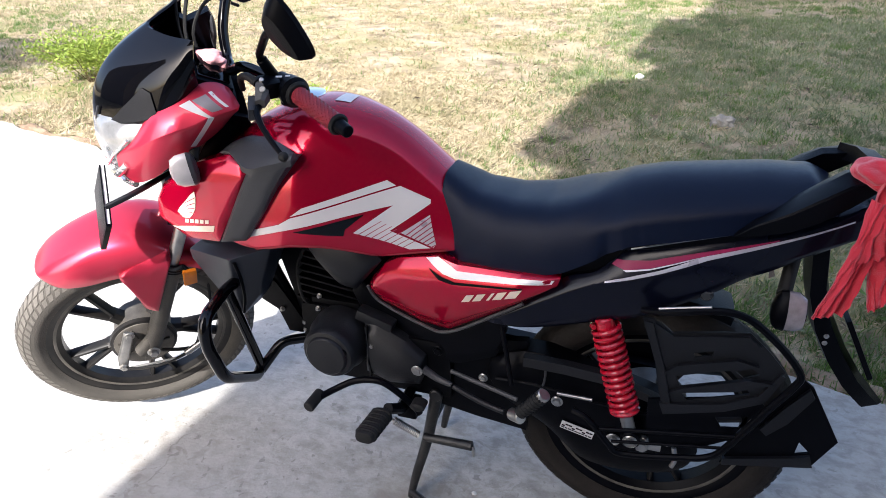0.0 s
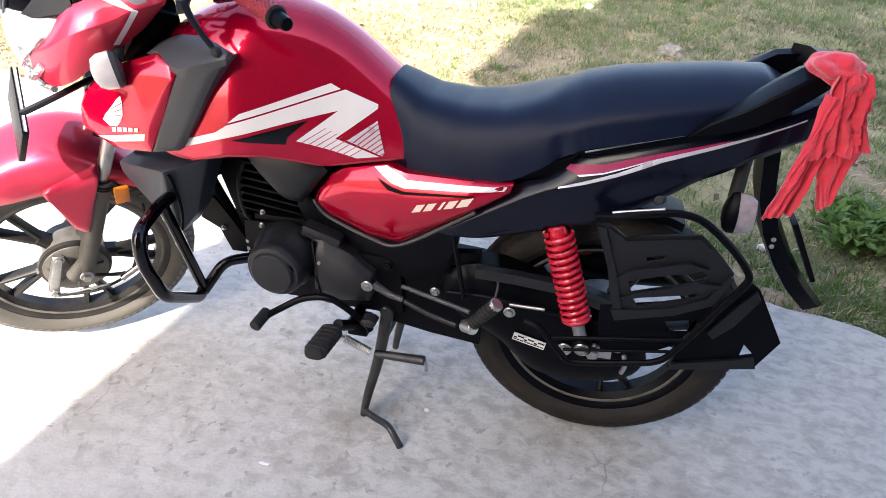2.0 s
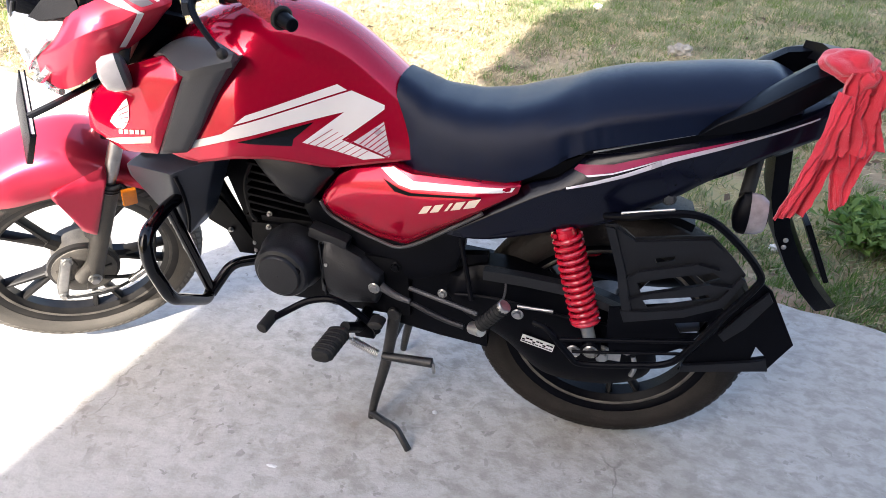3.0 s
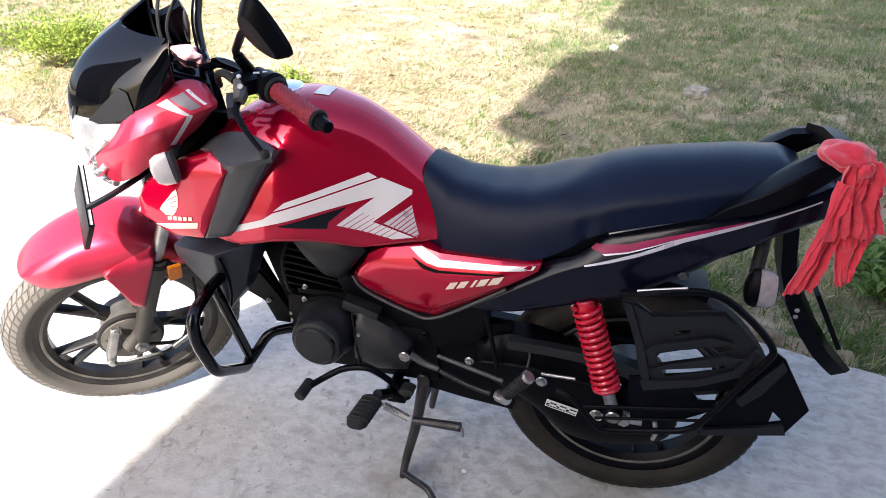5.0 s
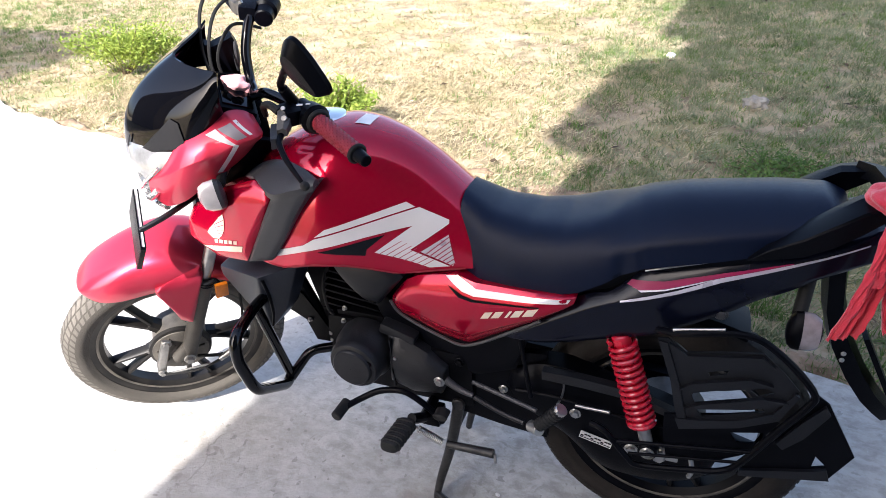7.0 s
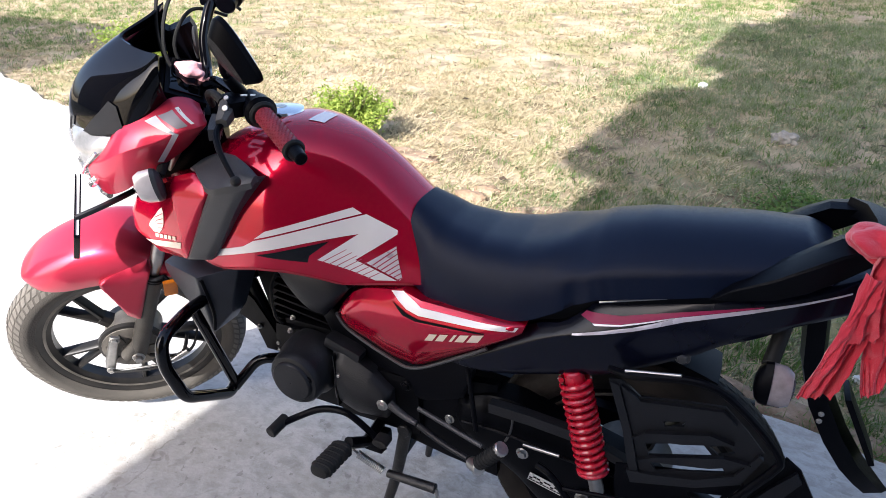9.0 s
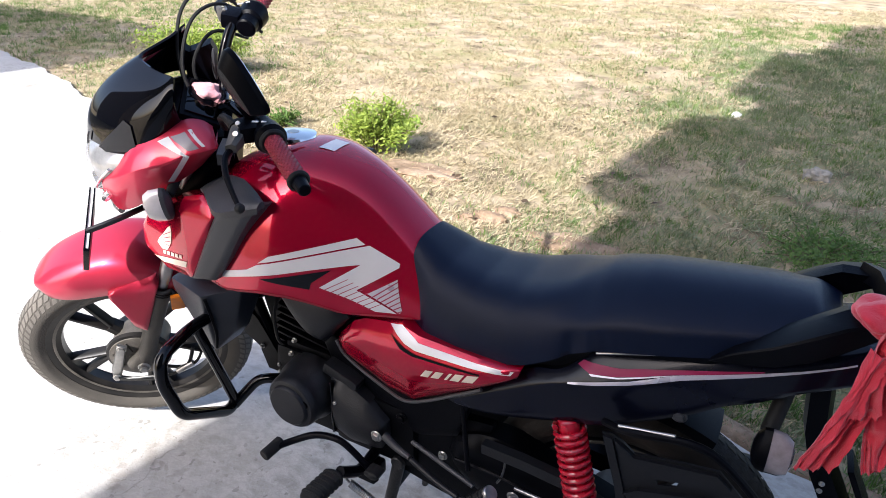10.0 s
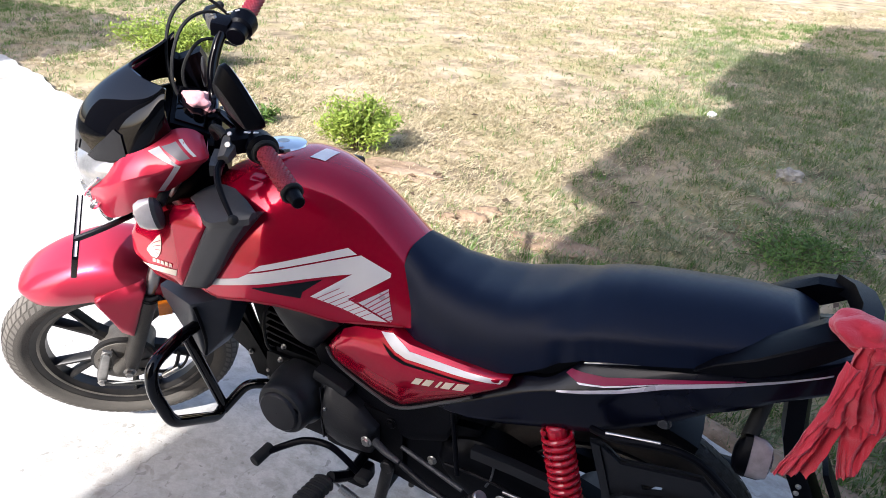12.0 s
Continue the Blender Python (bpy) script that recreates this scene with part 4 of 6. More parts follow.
part("grab_handle", rail_side(1), BLACK, bike, "matt black grab handle", smooth=20, m=ID)
part("grab_handle", rail_side(-1), BLACK, bike, "matt black grab handle", smooth=20, m=ID)
part("rail_end", skin([[Vector((x, y, z)) + Vector(o) for o in ((-0.014, 0, -0.014), (0.016, 0, -0.012), (0.018, 0, 0.008), (-0.010, 0, 0.014))] for x, y, z in ((1.582, -0.09, 0.870), (1.602, -0.06, 0.872), (1.610, 0.0, 0.873), (1.602, 0.06, 0.874), (1.582, 0.09, 0.873))]), BLACK, bike)

# Rear lamp, indicator, mudguard and plate.
lamp = part("tail_lamp", box(1.612, 0.02, 0.80, 0.035, 0.09, 0.045, 0.012), SPRING, bike, "red tail lamp")
ind = part("rear_indicator", skin(relaxed([[Vector((x, -0.108 + 0.024 * r * math.cos(a), 0.666 + 0.037 * r * math.sin(a))) for a in [2 * math.pi * k / 18 for k in range(18)]] for x, r in ((1.484, 0.35), (1.488, 0.75), (1.495, 0.95), (1.506, 1.0))], 0)), BLACK, bike, "black indicator with a clear lens")
part("lens", skin([[Vector((x, -0.108 + 0.023 * r * math.cos(a), 0.666 + 0.036 * r * math.sin(a))) for a in [2 * math.pi * k / 18 for k in range(18)]] for x, r in ((1.506, 1.0), (1.524, 0.97), (1.535, 0.80), (1.539, 0.4))]), SMOKE, ind, "clear frosted lens")
part("indicator_stalk", rod((1.500, -0.10, 0.692), (1.515, -0.04, 0.735), 0.012), PEG, ind)
part("rear_mudguard", skin(relaxed([[Vector((x + dx, w * s, z + 0.45 * dx)) for s, dx in ((-1, 0.0), (-0.85, 0.026), (0, 0.034), (0.85, 0.026), (1, 0.0), (0, -0.004))] for x, w, z in ((1.540, 0.046, 0.76), (1.548, 0.046, 0.68), (1.570, 0.046, 0.605), (1.612, 0.044, 0.535), (1.652, 0.038, 0.478), (1.682, 0.026, 0.448), (1.704, 0.008, 0.424))], 1)), BLACK, bike, "black rear mudguard flap", smooth=50, m=ID)
part("plate_holder", box(0, 0, 0, 0.010, 0.06, 0.135, 0.003, m=pose(1.660, -0.01, 0.572, 0, -28, 0)), BLACK, bike, m=ID)
for z in (0.60, 0.585):
    bolt((1.596, -0.050, z), bike, 0.0035, depth=0.004, m=ID)

# Engine, frame and drive.
part("frame_backbone", tube([(0.40, 0, 0.84), (0.55, 0, 0.80), (0.75, 0, 0.70), (0.92, 0, 0.58), (0.95, 0, 0.42)], 0.022), BLACK, bike)
for s in (-1, 1):
    part("down_tube", tube([(0.40, s * 0.02, 0.80), (0.435, s * 0.04, 0.62), (0.49, s * 0.045, 0.48), (0.545, s * 0.045, 0.38)], 0.014), BLACK, bike)
    part("seat_tube", tube([(0.93, s * 0.08, 0.60), (1.2, s * 0.09, 0.66), (1.5, s * 0.085, 0.75)], 0.012), BLACK, bike)
part("engine_hanger", cut_plate([(0.380, 0.560), (0.421, 0.530), (0.455, 0.480), (0.485, 0.430), (0.478, 0.398), (0.440, 0.397), (0.417, 0.455), (0.374, 0.478)], [], -0.062, 0.02), ENGINE, bike, smooth=0, m=ID)
# Added black slab that fills the dark space between scoop and engine.
part("frame_filler", cut_plate([(0.425, 0.640), (0.426, 0.712), (0.58, 0.745), (0.58, 0.56), (0.548, 0.422), (0.480, 0.412), (0.462, 0.50)], [], -0.05, 0.08), BLACK, bike, smooth=0, m=ID)
GEN = (0.644, 0, 0.444)
engine = part("engine", merged(
    box(0.735, 0, 0.415, 0.30, 0.19, 0.20, 0.035),
    box(0.62, 0, 0.43, 0.17, 0.20, 0.17, 0.04),
    box(0.70, 0, 0.33, 0.26, 0.14, 0.06, 0.02),
    box(0.80, -0.085, 0.40, 0.20, 0.05, 0.15, 0.022)), ENGINE, bike, "black painted single cylinder engine")
part("cylinder", box(0, 0, 0, 0.10, 0.10, 0.20, 0.01, m=pose(0.612, 0, 0.575, 0, 8, 0)), ENGINE, engine)
fin_m = pose(0.612, 0, 0.575, 0, 8, 0)
for k in range(9):
    part("cooling_fin", box(0, 0, -0.075 + 0.0185 * k, 0.155 - 0.002 * k, 0.15, 0.0055, 0.002, m=fin_m), ENGINE, engine)
part("cylinder_head", box(0, 0, 0, 0.15, 0.15, 0.075, 0.015, m=pose(0.605, 0, 0.675, 0, 8, 0)), ENGINE, engine)
part("cylinder_base", box(0.625, -0.045, 0.508, 0.12, 0.08, 0.03, 0.008), ENGINE, engine)
cover = part("generator_cover", turned([(0.001, -0.193), (0.043, -0.192), (0.046, -0.189), (0.047, -0.184), (0.055, -0.182), (0.059, -0.176), (0.061, -0.165), (0.062, -0.14), (0.069, -0.13), (0.072, -0.09)], GEN, steps=44, close=False), COVER, engine, "round black generator cover")
part("timing_cap", turned([(0.001, -0.187), (0.010, -0.187), (0.012, -0.170)], (GEN[0] + 0.038, 0, GEN[2] + 0.014), steps=16, close=False), ENGINE, cover)
part("sprocket_cover", sheet([(0.705, 0.375), (0.76, 0.355), (0.83, 0.365), (0.845, 0.40)], [(0.712, 0.505), (0.74, 0.505), (0.80, 0.475), (0.845, 0.44)], lambda x, z: -0.135, 0.05, bulge=0.014, edge=0.012), COVER, engine)
part("cover_seam", box(0.722, -0.137, 0.44, 0.004, 0.012, 0.13, 0.001), GLOSS, engine)
for p in ((0.586, -0.08, 0.526), (0.563, -0.085, 0.497), (0.545, -0.09, 0.455), (0.545, -0.09, 0.436), (0.668, -0.10, 0.497), (0.668, -0.10, 0.477), (0.732, -0.139, 0.458), (0.473, -0.064, 0.462), (0.59, -0.10, 0.505)):
    bolt(p, engine, 0.0046)
bolt((0.836, -0.150, 0.422), engine, 0.0095)
bolt((0.872, -0.11, 0.455), engine, 0.009, mat=ENGINE)
bolt((0.960, -0.075, 0.388), engine, 0.010)
part("breather_box", box(0, 0, 0, 0.085, 0.05, 0.026, 0.008, m=pose(0.733, -0.10, 0.508, 0, 18, 0)), COVER, engine)
part("carburettor", box(0.735, -0.02, 0.60, 0.10, 0.09, 0.08, 0.015), ENGINE, bike)
part("ignition_cable", tube([(0.57, -0.05, 0.66), (0.545, -0.085, 0.60), (0.55, -0.095, 0.53), (0.56, -0.08, 0.50)], 0.004, 6), PEG, bike)
part("exhaust_pipe", tube([(0.53, 0.03, 0.62), (0.46, 0.05, 0.52), (0.48, 0.08, 0.36), (0.62, 0.11, 0.28), (0.95, 0.13, 0.28), (1.1, 0.14, 0.33)], 0.02), ENGINE, bike)
part("silencer", tube([(1.08, 0.16, 0.33), (1.2, 0.165, 0.36), (1.40, 0.165, 0.375), (1.52, 0.165, 0.385)], lambda t: 0.05 - 0.01 * abs(t - 0.4), 16), BLACK, bike)
part("pivot_plate", sheet([(0.79, 0.345), (0.86, 0.292), (0.95, 0.276), (1.06, 0.264)], [(0.80, 0.43), (0.90, 0.47), (0.98, 0.49), (1.06, 0.50)], lambda x, z: -0.092, 0.02), BLACK, bike)
for s in (-1, 1):
    part("swing_arm", skin([[Vector((x, s * y + dy, z + dz)) for dy, dz in ((-0.014, -h), (0.014, -h), (0.014, h), (-0.014, h))] for x, y, z, h in ((0.93, 0.075, 0.39, 0.026), (1.10, 0.09, 0.37, 0.024), (1.33, 0.105, 0.345, 0.022))]), BLACK, bike)
part("chain_case", sheet([(0.975, 0.405), (1.02, 0.35), (1.10, 0.303), (1.19, 0.228), (1.31, 0.226), (1.385, 0.26), (1.408, 0.31)], [(0.985, 0.455), (1.05, 0.482), (1.12, 0.480), (1.18, 0.458), (1.24, 0.446), (1.33, 0.418), (1.39, 0.375)], lambda x, z: -0.112, 0.05, nu=40, bulge=0.008, sharp=0, edge=0.014), BLACK, bike, "black full chain case")
part("case_band", cut_plate([(1.043, 0.495), (1.128, 0.494), (1.213, 0.487), (1.323, 0.449), (1.326, 0.432), (1.215, 0.464), (1.129, 0.471), (1.044, 0.473)], [], -0.138, 0.02), COVER, bike, smooth=0, m=ID)
part("case_seam", tube([(1.0, -0.124, 0.42), (1.09, -0.128, 0.425), (1.22, -0.128, 0.408), (1.34, -0.124, 0.40)], 0.0035, 6), BLACK, bike)
part("case_cable", tube([(1.10, -0.125, 0.482), (1.104, -0.127, 0.46), (1.10, -0.128, 0.43), (1.09, -0.126, 0.405)], 0.0025, 6), GREY, bike)
part("warning_label", box(0, 0, 0, 0.068, 0.002, 0.019, 0.0, m=pose(1.172, -0.125, 0.328, 0, 14, 0)), PLATE, bike, "white warning label with dark print")
for k in range(9):
    part("label_bar", box(-0.029 + 0.0072 * k, -0.0022, 0.0045 if k % 3 else 0.0, 0.0065, 0.001, 0.003, 0, m=pose(1.172, -0.125, 0.328, 0, 14, 0)), BLACK, bike)
    part("label_bar", box(-0.029 + 0.0072 * k, -0.0022, -0.0045, 0.007 - 0.002 * (k % 2), 0.001, 0.0025, 0, m=pose(1.172, -0.125, 0.328, 0, 14, 0)), GREY, bike)


# Rear shock absorbers.
def helix(base, tip, r, turns, wire):
    base, tip = Vector(base), Vector(tip)
    d = (tip - base)
    u = d.orthogonal().normalized()
    v = d.normalized().cross(u)
    pts = []
    n = int(turns * 16)
    for k in range(n + 1):
        a = 2 * math.pi * turns * k / n
        pts.append(base + d * (k / n) + (u * math.cos(a) + v * math.sin(a)) * r)
    return tube(pts, wire, 8, smooth=False)


for s in (1, -1):
    top, bot = Vector((1.205, s * -0.112, 0.610)), Vector((1.278, s * -0.150, 0.362))
    ax = (bot - top)
    shock = part("shock_absorber", rod(top + ax * 0.1, bot, 0.013, 14), STEEL, bike, "rear shock absorber with a bright red spring")
    part("spring", helix(top + ax * 0.075, top + ax * 0.78, 0.0255, 13.5, 0.0046), SPRING, shock, "bright red coil spring")
    part("damper_body", rod(top + ax * 0.03, top + ax * 0.80, 0.0185, 18), SPRING, shock)
    part("spring_cup", rod(top + ax * 0.755, top + ax * 0.80, 0.0295, 20), SPRING, shock)
    part("lower_eye", rod(bot + Vector((0, 0.018, 0)), bot + Vector((0, -0.018, 0)), 0.019, 18), BLACK, shock)
    bolt(bot + Vector((0, s * -0.018, 0)), shock, 0.011, axis=(0, -s, 0))
bolt((1.300, -0.128, 0.335), bike, 0.014, depth=0.022, name="axle_nut")
part("chain_adjuster", box(1.312, -0.132, 0.335, 0.05, 0.012, 0.022, 0.003), STEEL, bike)
bolt((1.245, -0.128, 0.325), bike, 0.011)
bolt((1.345, -0.150, 0.366), bike, 0.009)
bolt((1.132, -0.15, 0.412), bike, 0.009)
bolt((0.955, -0.125, 0.414), bike, 0.008, m=ID)
part("valve_lever", tube([(1.36, -0.14, 0.345), (1.365, -0.145, 0.32), (1.36, -0.145, 0.30)], 0.005, 8), STEEL, bike)
bolt((1.378, -0.112, 0.681), bike, 0.0095, mat=GREY)

# Sari guard: bent tube and slatted plate behind the shock.
GUARD_Y = -0.185
guard = part("leg_shield", tube([(1.264, GUARD_Y + 0.03, 0.662), (1.309, GUARD_Y, 0.683), (1.378, GUARD_Y, 0.698), (1.419, GUARD_Y, 0.698), (1.452, GUARD_Y, 0.683), (1.50, GUARD_Y, 0.642), (1.535, GUARD_Y, 0.598), (1.531, GUARD_Y, 0.570), (1.50, GUARD_Y, 0.511), (1.446, GUARD_Y, 0.405), (1.418, GUARD_Y, 0.373), (1.37, GUARD_Y, 0.358), (1.262, GUARD_Y, 0.337), (1.233, GUARD_Y, 0.355), (1.187, GUARD_Y + 0.01, 0.40), (1.155, GUARD_Y + 0.02, 0.406)], 0.0068, 10), BLACK, bike, "black sari guard with a slatted plastic plate", m=ID)
part("guard_rod", rod((1.212, GUARD_Y, 0.390), (1.462, GUARD_Y, 0.436), 0.0042), BLACK, guard, m=ID)
part("guard_rod", rod((1.238, GUARD_Y, 0.364), (1.438, GUARD_Y, 0.402), 0.0032), BLACK, guard, m=ID)
# Thin bright rod added as the highlight line along the guard's top.
part("guard_glint", rod((1.290, GUARD_Y + 0.005, 0.684), (1.375, GUARD_Y - 0.002, 0.7065), 0.0028), STEEL, guard, m=ID)

SLOTS = [[(1.36, 0.597), (1.395, 0.608), (1.393, 0.598), (1.365, 0.588)], [(1.338, 0.540), (1.426, 0.574), (1.445, 0.554), (1.348, 0.518)], [(1.353, 0.503), (1.458, 0.543), (1.468, 0.528), (1.363, 0.489)], [(1.436, 0.572), (1.462, 0.584), (1.476, 0.574), (1.452, 0.560)]]
guard_plate = part("guard_plate", cut_plate([(1.266, 0.654), (1.284, 0.658), (1.302, 0.648), (1.32, 0.634), (1.40, 0.650), (1.447, 0.657), (1.485, 0.622), (1.515, 0.588), (1.503, 0.548), (1.489, 0.521), (1.427, 0.486), (1.325, 0.454), (1.312, 0.50), (1.298, 0.563)], SLOTS, -0.172, 0.004), DUST_BLACK, guard, "black slatted plastic plate", smooth=0, m=ID)
part("lower_plate", cut_plate([(1.296, 0.473), (1.482, 0.522), (1.497, 0.505), (1.45, 0.409), (1.405, 0.379), (1.311, 0.359), (1.298, 0.425)], [[(1.419, 0.459), (1.474, 0.474), (1.475, 0.458), (1.463, 0.443), (1.433, 0.437)]], -0.168, 0.004), BLACK, guard_plate, smooth=0, m=ID)
part("plate_ridge", cut_plate([(1.288, 0.652), (1.322, 0.630), (1.445, 0.652), (1.468, 0.632), (1.43, 0.622), (1.332, 0.600), (1.306, 0.612)], [], -0.179, 0.007), DUST_BLACK, guard_plate, smooth=0, m=ID)
part("plate_ridge", cut_plate([(1.316, 0.476), (1.36, 0.482), (1.427, 0.500), (1.482, 0.532), (1.508, 0.585), (1.516, 0.580), (1.493, 0.518), (1.43, 0.483), (1.326, 0.451)], [], -0.179, 0.007), DUST_BLACK, guard_plate, smooth=0, m=ID)
part("plate_rib", cut_plate([(1.268, 0.652), (1.284, 0.650), (1.316, 0.556), (1.338, 0.470), (1.326, 0.456), (1.300, 0.560)], [], -0.177, 0.005), DUST_BLACK, guard_plate, smooth=0, m=ID)
part("slat", cut_plate([(1.316, 0.550), (1.337, 0.569), (1.433, 0.601), (1.471, 0.594), (1.394, 0.567)], [], -0.181, 0.009), DUST_BLACK, guard_plate, smooth=0, m=ID)
part("slat", cut_plate([(1.329, 0.505), (1.359, 0.524), (1.460, 0.563), (1.501, 0.563), (1.443, 0.534)], [], -0.181, 0.009), DUST_BLACK, guard_plate, smooth=0, m=ID)
for x, z in ((1.272, 0.349), (1.300, 0.352), (1.360, 0.372), (1.418, 0.386)):
    bolt((x, -0.150, z), guard, 0.006, m=ID)
hug = part("hugger", cut_plate([(1.556, 0.545), (1.582, 0.526), (1.646, 0.413), (1.615, 0.345), (1.452, 0.307), (1.462, 0.335), (1.50, 0.405), (1.53, 0.470)], [[(1.580, 0.363), (1.583, 0.396), (1.606, 0.374)]], -0.118, 0.006), BLACK, bike, "black hugger behind the rear wheel", smooth=0, m=ID)
part("hugger_lip", cut_plate([(1.456, 0.324), (1.58, 0.361), (1.606, 0.372), (1.615, 0.346), (1.456, 0.308)], [], -0.126, 0.012), DUST_BLACK, hug, smooth=0, m=ID)
part("hugger_brace", cut_plate([(1.509, 0.415), (1.544, 0.479), (1.575, 0.526), (1.586, 0.508), (1.553, 0.44), (1.522, 0.402)], [], -0.126, 0.012), DUST_BLACK, hug, smooth=0, m=ID)
part("hugger_arch", skin([[AXLE_R + Vector((r * math.cos(t), y, r * math.sin(t))) for r, y in ((0.314, -0.060), (0.326, -0.05), (0.330, 0.0), (0.326, 0.05), (0.314, 0.060), (0.320, 0.04), (0.324, 0.0), (0.320, -0.04))] for t in [radians(66 + 4 * k) for k in range(18)]]), BLACK, bike)

# Foot controls and stands.
part("gear_lever", tube([(0.622, -0.232, 0.352), (0.655, -0.195, 0.362), (0.70, -0.178, 0.384), (0.75, -0.172, 0.392), (0.785, -0.168, 0.375), (0.83, -0.165, 0.335), (0.845, -0.175, 0.328)], 0.0075, 10), BLACK, bike, "black heel and toe gear lever")
part("lever_rubber", rod((0.622, -0.255, 0.350), (0.628, -0.205, 0.356), 0.0125, 14), PEG, bike)
part("heel_pad", skin([[Vector((0.826 + 0.017 * r * math.cos(k), -0.185 + y, 0.356 + 0.010 * r * math.sin(k))) for k in [2 * math.pi * j / 16 for j in range(16)]] for y, r in ((-0.016, 0.6), (-0.013, 1.0), (0.013, 1.0), (0.016, 0.6))]), PEG, bike, m=ID)


def peg_ring(f, k):
    """A rounded section of the footpeg at f along it, k times its size."""
    return [Vector((0.785 - f * 0.016 + 0.021 * k * math.copysign(abs(math.cos(a)) ** 0.7, math.cos(a)), -0.225 - 0.077 * f, 0.356 - f * 0.012 + 0.0155 * k * math.copysign(abs(math.sin(a)) ** 0.7, math.sin(a)))) for a in [2 * math.pi * j / 18 for j in range(18)]]


peg = part("front_footpeg", skin([peg_ring(f, k) for f, k in ((0, 0.75), (0.05, 0.95), (0.5, 0.97), (0.93, 0.95), (0.98, 0.85), (1, 0.6))]), PEG, bike, "ribbed black rubber footpeg")
for k in range(6):
    part("peg_rib", skin([peg_ring(0.12 + 0.145 * k - 0.035, 0.96), peg_ring(0.12 + 0.145 * k - 0.022, 1.09), peg_ring(0.12 + 0.145 * k + 0.022, 1.09), peg_ring(0.12 + 0.145 * k + 0.035, 0.96)]), PEG, peg)
part("peg_bracket", tube([(0.80, -0.10, 0.33), (0.80, -0.16, 0.325), (0.80, -0.20, 0.35), (0.795, -0.225, 0.368)], 0.012, 10), BLACK, bike)
part("return_spring", helix((0.766, -0.19, 0.299), (0.821, -0.18, 0.262), 0.0075, 15, 0.0020), STEEL, bike, m=ID)
part("spring_hook", tube([(0.747, -0.19, 0.307), (0.757, -0.19, 0.305), (0.766, -0.19, 0.299)], 0.0028, 6), STEEL, bike, m=ID)
part("rear_footpeg_rubber", tube([(1.072, -0.218, 0.422), (1.092, -0.222, 0.448), (1.115, -0.2265, 0.479)], 0.0135, 14), PEG, bike, "folded ribbed rubber rear footpeg")
part("footpeg_cap", rod((1.113, -0.226, 0.476), (1.119, -0.2275, 0.485), 0.0135, 14), STEEL, bike)
for k in range(7):
    q = Vector((1.078, -0.2185, 0.429)).lerp(Vector((1.111, -0.2255, 0.473)), k / 6)
    part("peg_ring", rod(q - Vector((0.0012, 0, 0.0016)), q + Vector((0.0012, 0, 0.0016)), 0.0152, 14), PEG, bike)
part("rear_peg_bracket", rod((0.88, -0.12, 0.411), (1.037, -0.15, 0.393), 0.005, 10), GREY, bike, m=ID)
part("peg_hinge", rod((1.052, -0.205, 0.404), (1.075, -0.225, 0.415), 0.013, 12), STEEL, bike)
part("peg_stay", tube([(0.823, -0.14, 0.419), (0.857, -0.145, 0.404), (0.891, -0.15, 0.398)], lambda t: 0.010 - 0.0045 * t, 10), GREY, bike, m=ID)
part("link_rod", tube([(0.894, -0.15, 0.395), (0.958, -0.16, 0.376), (1.013, -0.17, 0.37)], 0.006, 10), COVER, bike, m=ID)
part("stay_rod", rod((1.012, -0.12, 0.555), (1.04, -0.15, 0.43), 0.005), BLACK, bike)
part("brake_rod", rod((1.13, -0.14, 0.424), (1.20, -0.145, 0.428), 0.0035), STEEL, bike)
stand = part("centre_stand", merged(
    tube([(0.862, -0.105, 0.335), (0.835, -0.115, 0.20), (0.805, -0.128, 0.09), (0.79, -0.133, 0.025)], lambda t: 0.0145 - 0.006 * t, 12),
    tube([(0.862, 0.105, 0.335), (0.835, 0.115, 0.20), (0.805, 0.128, 0.09), (0.79, 0.133, 0.025)], lambda t: 0.0145 - 0.006 * t, 12),
    rod((0.85, -0.11, 0.26), (0.85, 0.11, 0.26), 0.010),
    rod((0.862, -0.12, 0.335), (0.862, 0.12, 0.335), 0.015)), RUSTY, bike, "worn black centre stand")
for s in (-1, 1):
    part("stand_foot", box(0, 0, 0, 0.05, 0.035, 0.012, 0.004, m=pose(0.785, s * 0.135, 0.008, 0, 8, 0)), RUSTY, stand)
part("kick_arm", tube([(0.795, -0.138, 0.045), (0.83, -0.158, 0.048), (0.868, -0.182, 0.056), (0.885, -0.195, 0.045), (0.903, -0.205, 0.018)], 0.0085, 10), RUSTY, stand)
part("side_stand", rod((0.831, -0.178, 0.258), (0.946, -0.178, 0.262), (0.009, 0.011), 12), RUSTY, bike, "folded black side stand", m=ID)
part("stand_tip", tube([(0.946, -0.178, 0.262), (0.949, -0.178, 0.248), (0.949, -0.178, 0.234)], 0.004, 8), STEEL, bike, m=ID)
part("stand_pivot", box(0.805, -0.13, 0.305, 0.045, 0.05, 0.035, 0.006), BLACK, bike)

# Crash guard in front of the engine.
crash = part("crash_guard", tube(bent([(0.405, -0.175, 0.600), (0.419, -0.246, 0.612), (0.436, -0.345, 0.603), (0.436, -0.352, 0.545), (0.442, -0.325, 0.446), (0.405, -0.171, 0.327), (0.398, -0.139, 0.338)], 0.03), 0.0132, 12, smooth=False), GLOSS, bike, "gloss black tubular crash guard", m=ID)
part("guard_upright", rod((0.417, -0.236, 0.606), (0.399, -0.142, 0.336), 0.0118, 12), GLOSS, crash, m=ID)
part("guard_stay", tube(bent([(0.402, -0.150, 0.330), (0.435, -0.095, 0.385), (0.54, -0.05, 0.395)], 0.025), 0.0125, 12, smooth=False), GLOSS, crash, m=ID)
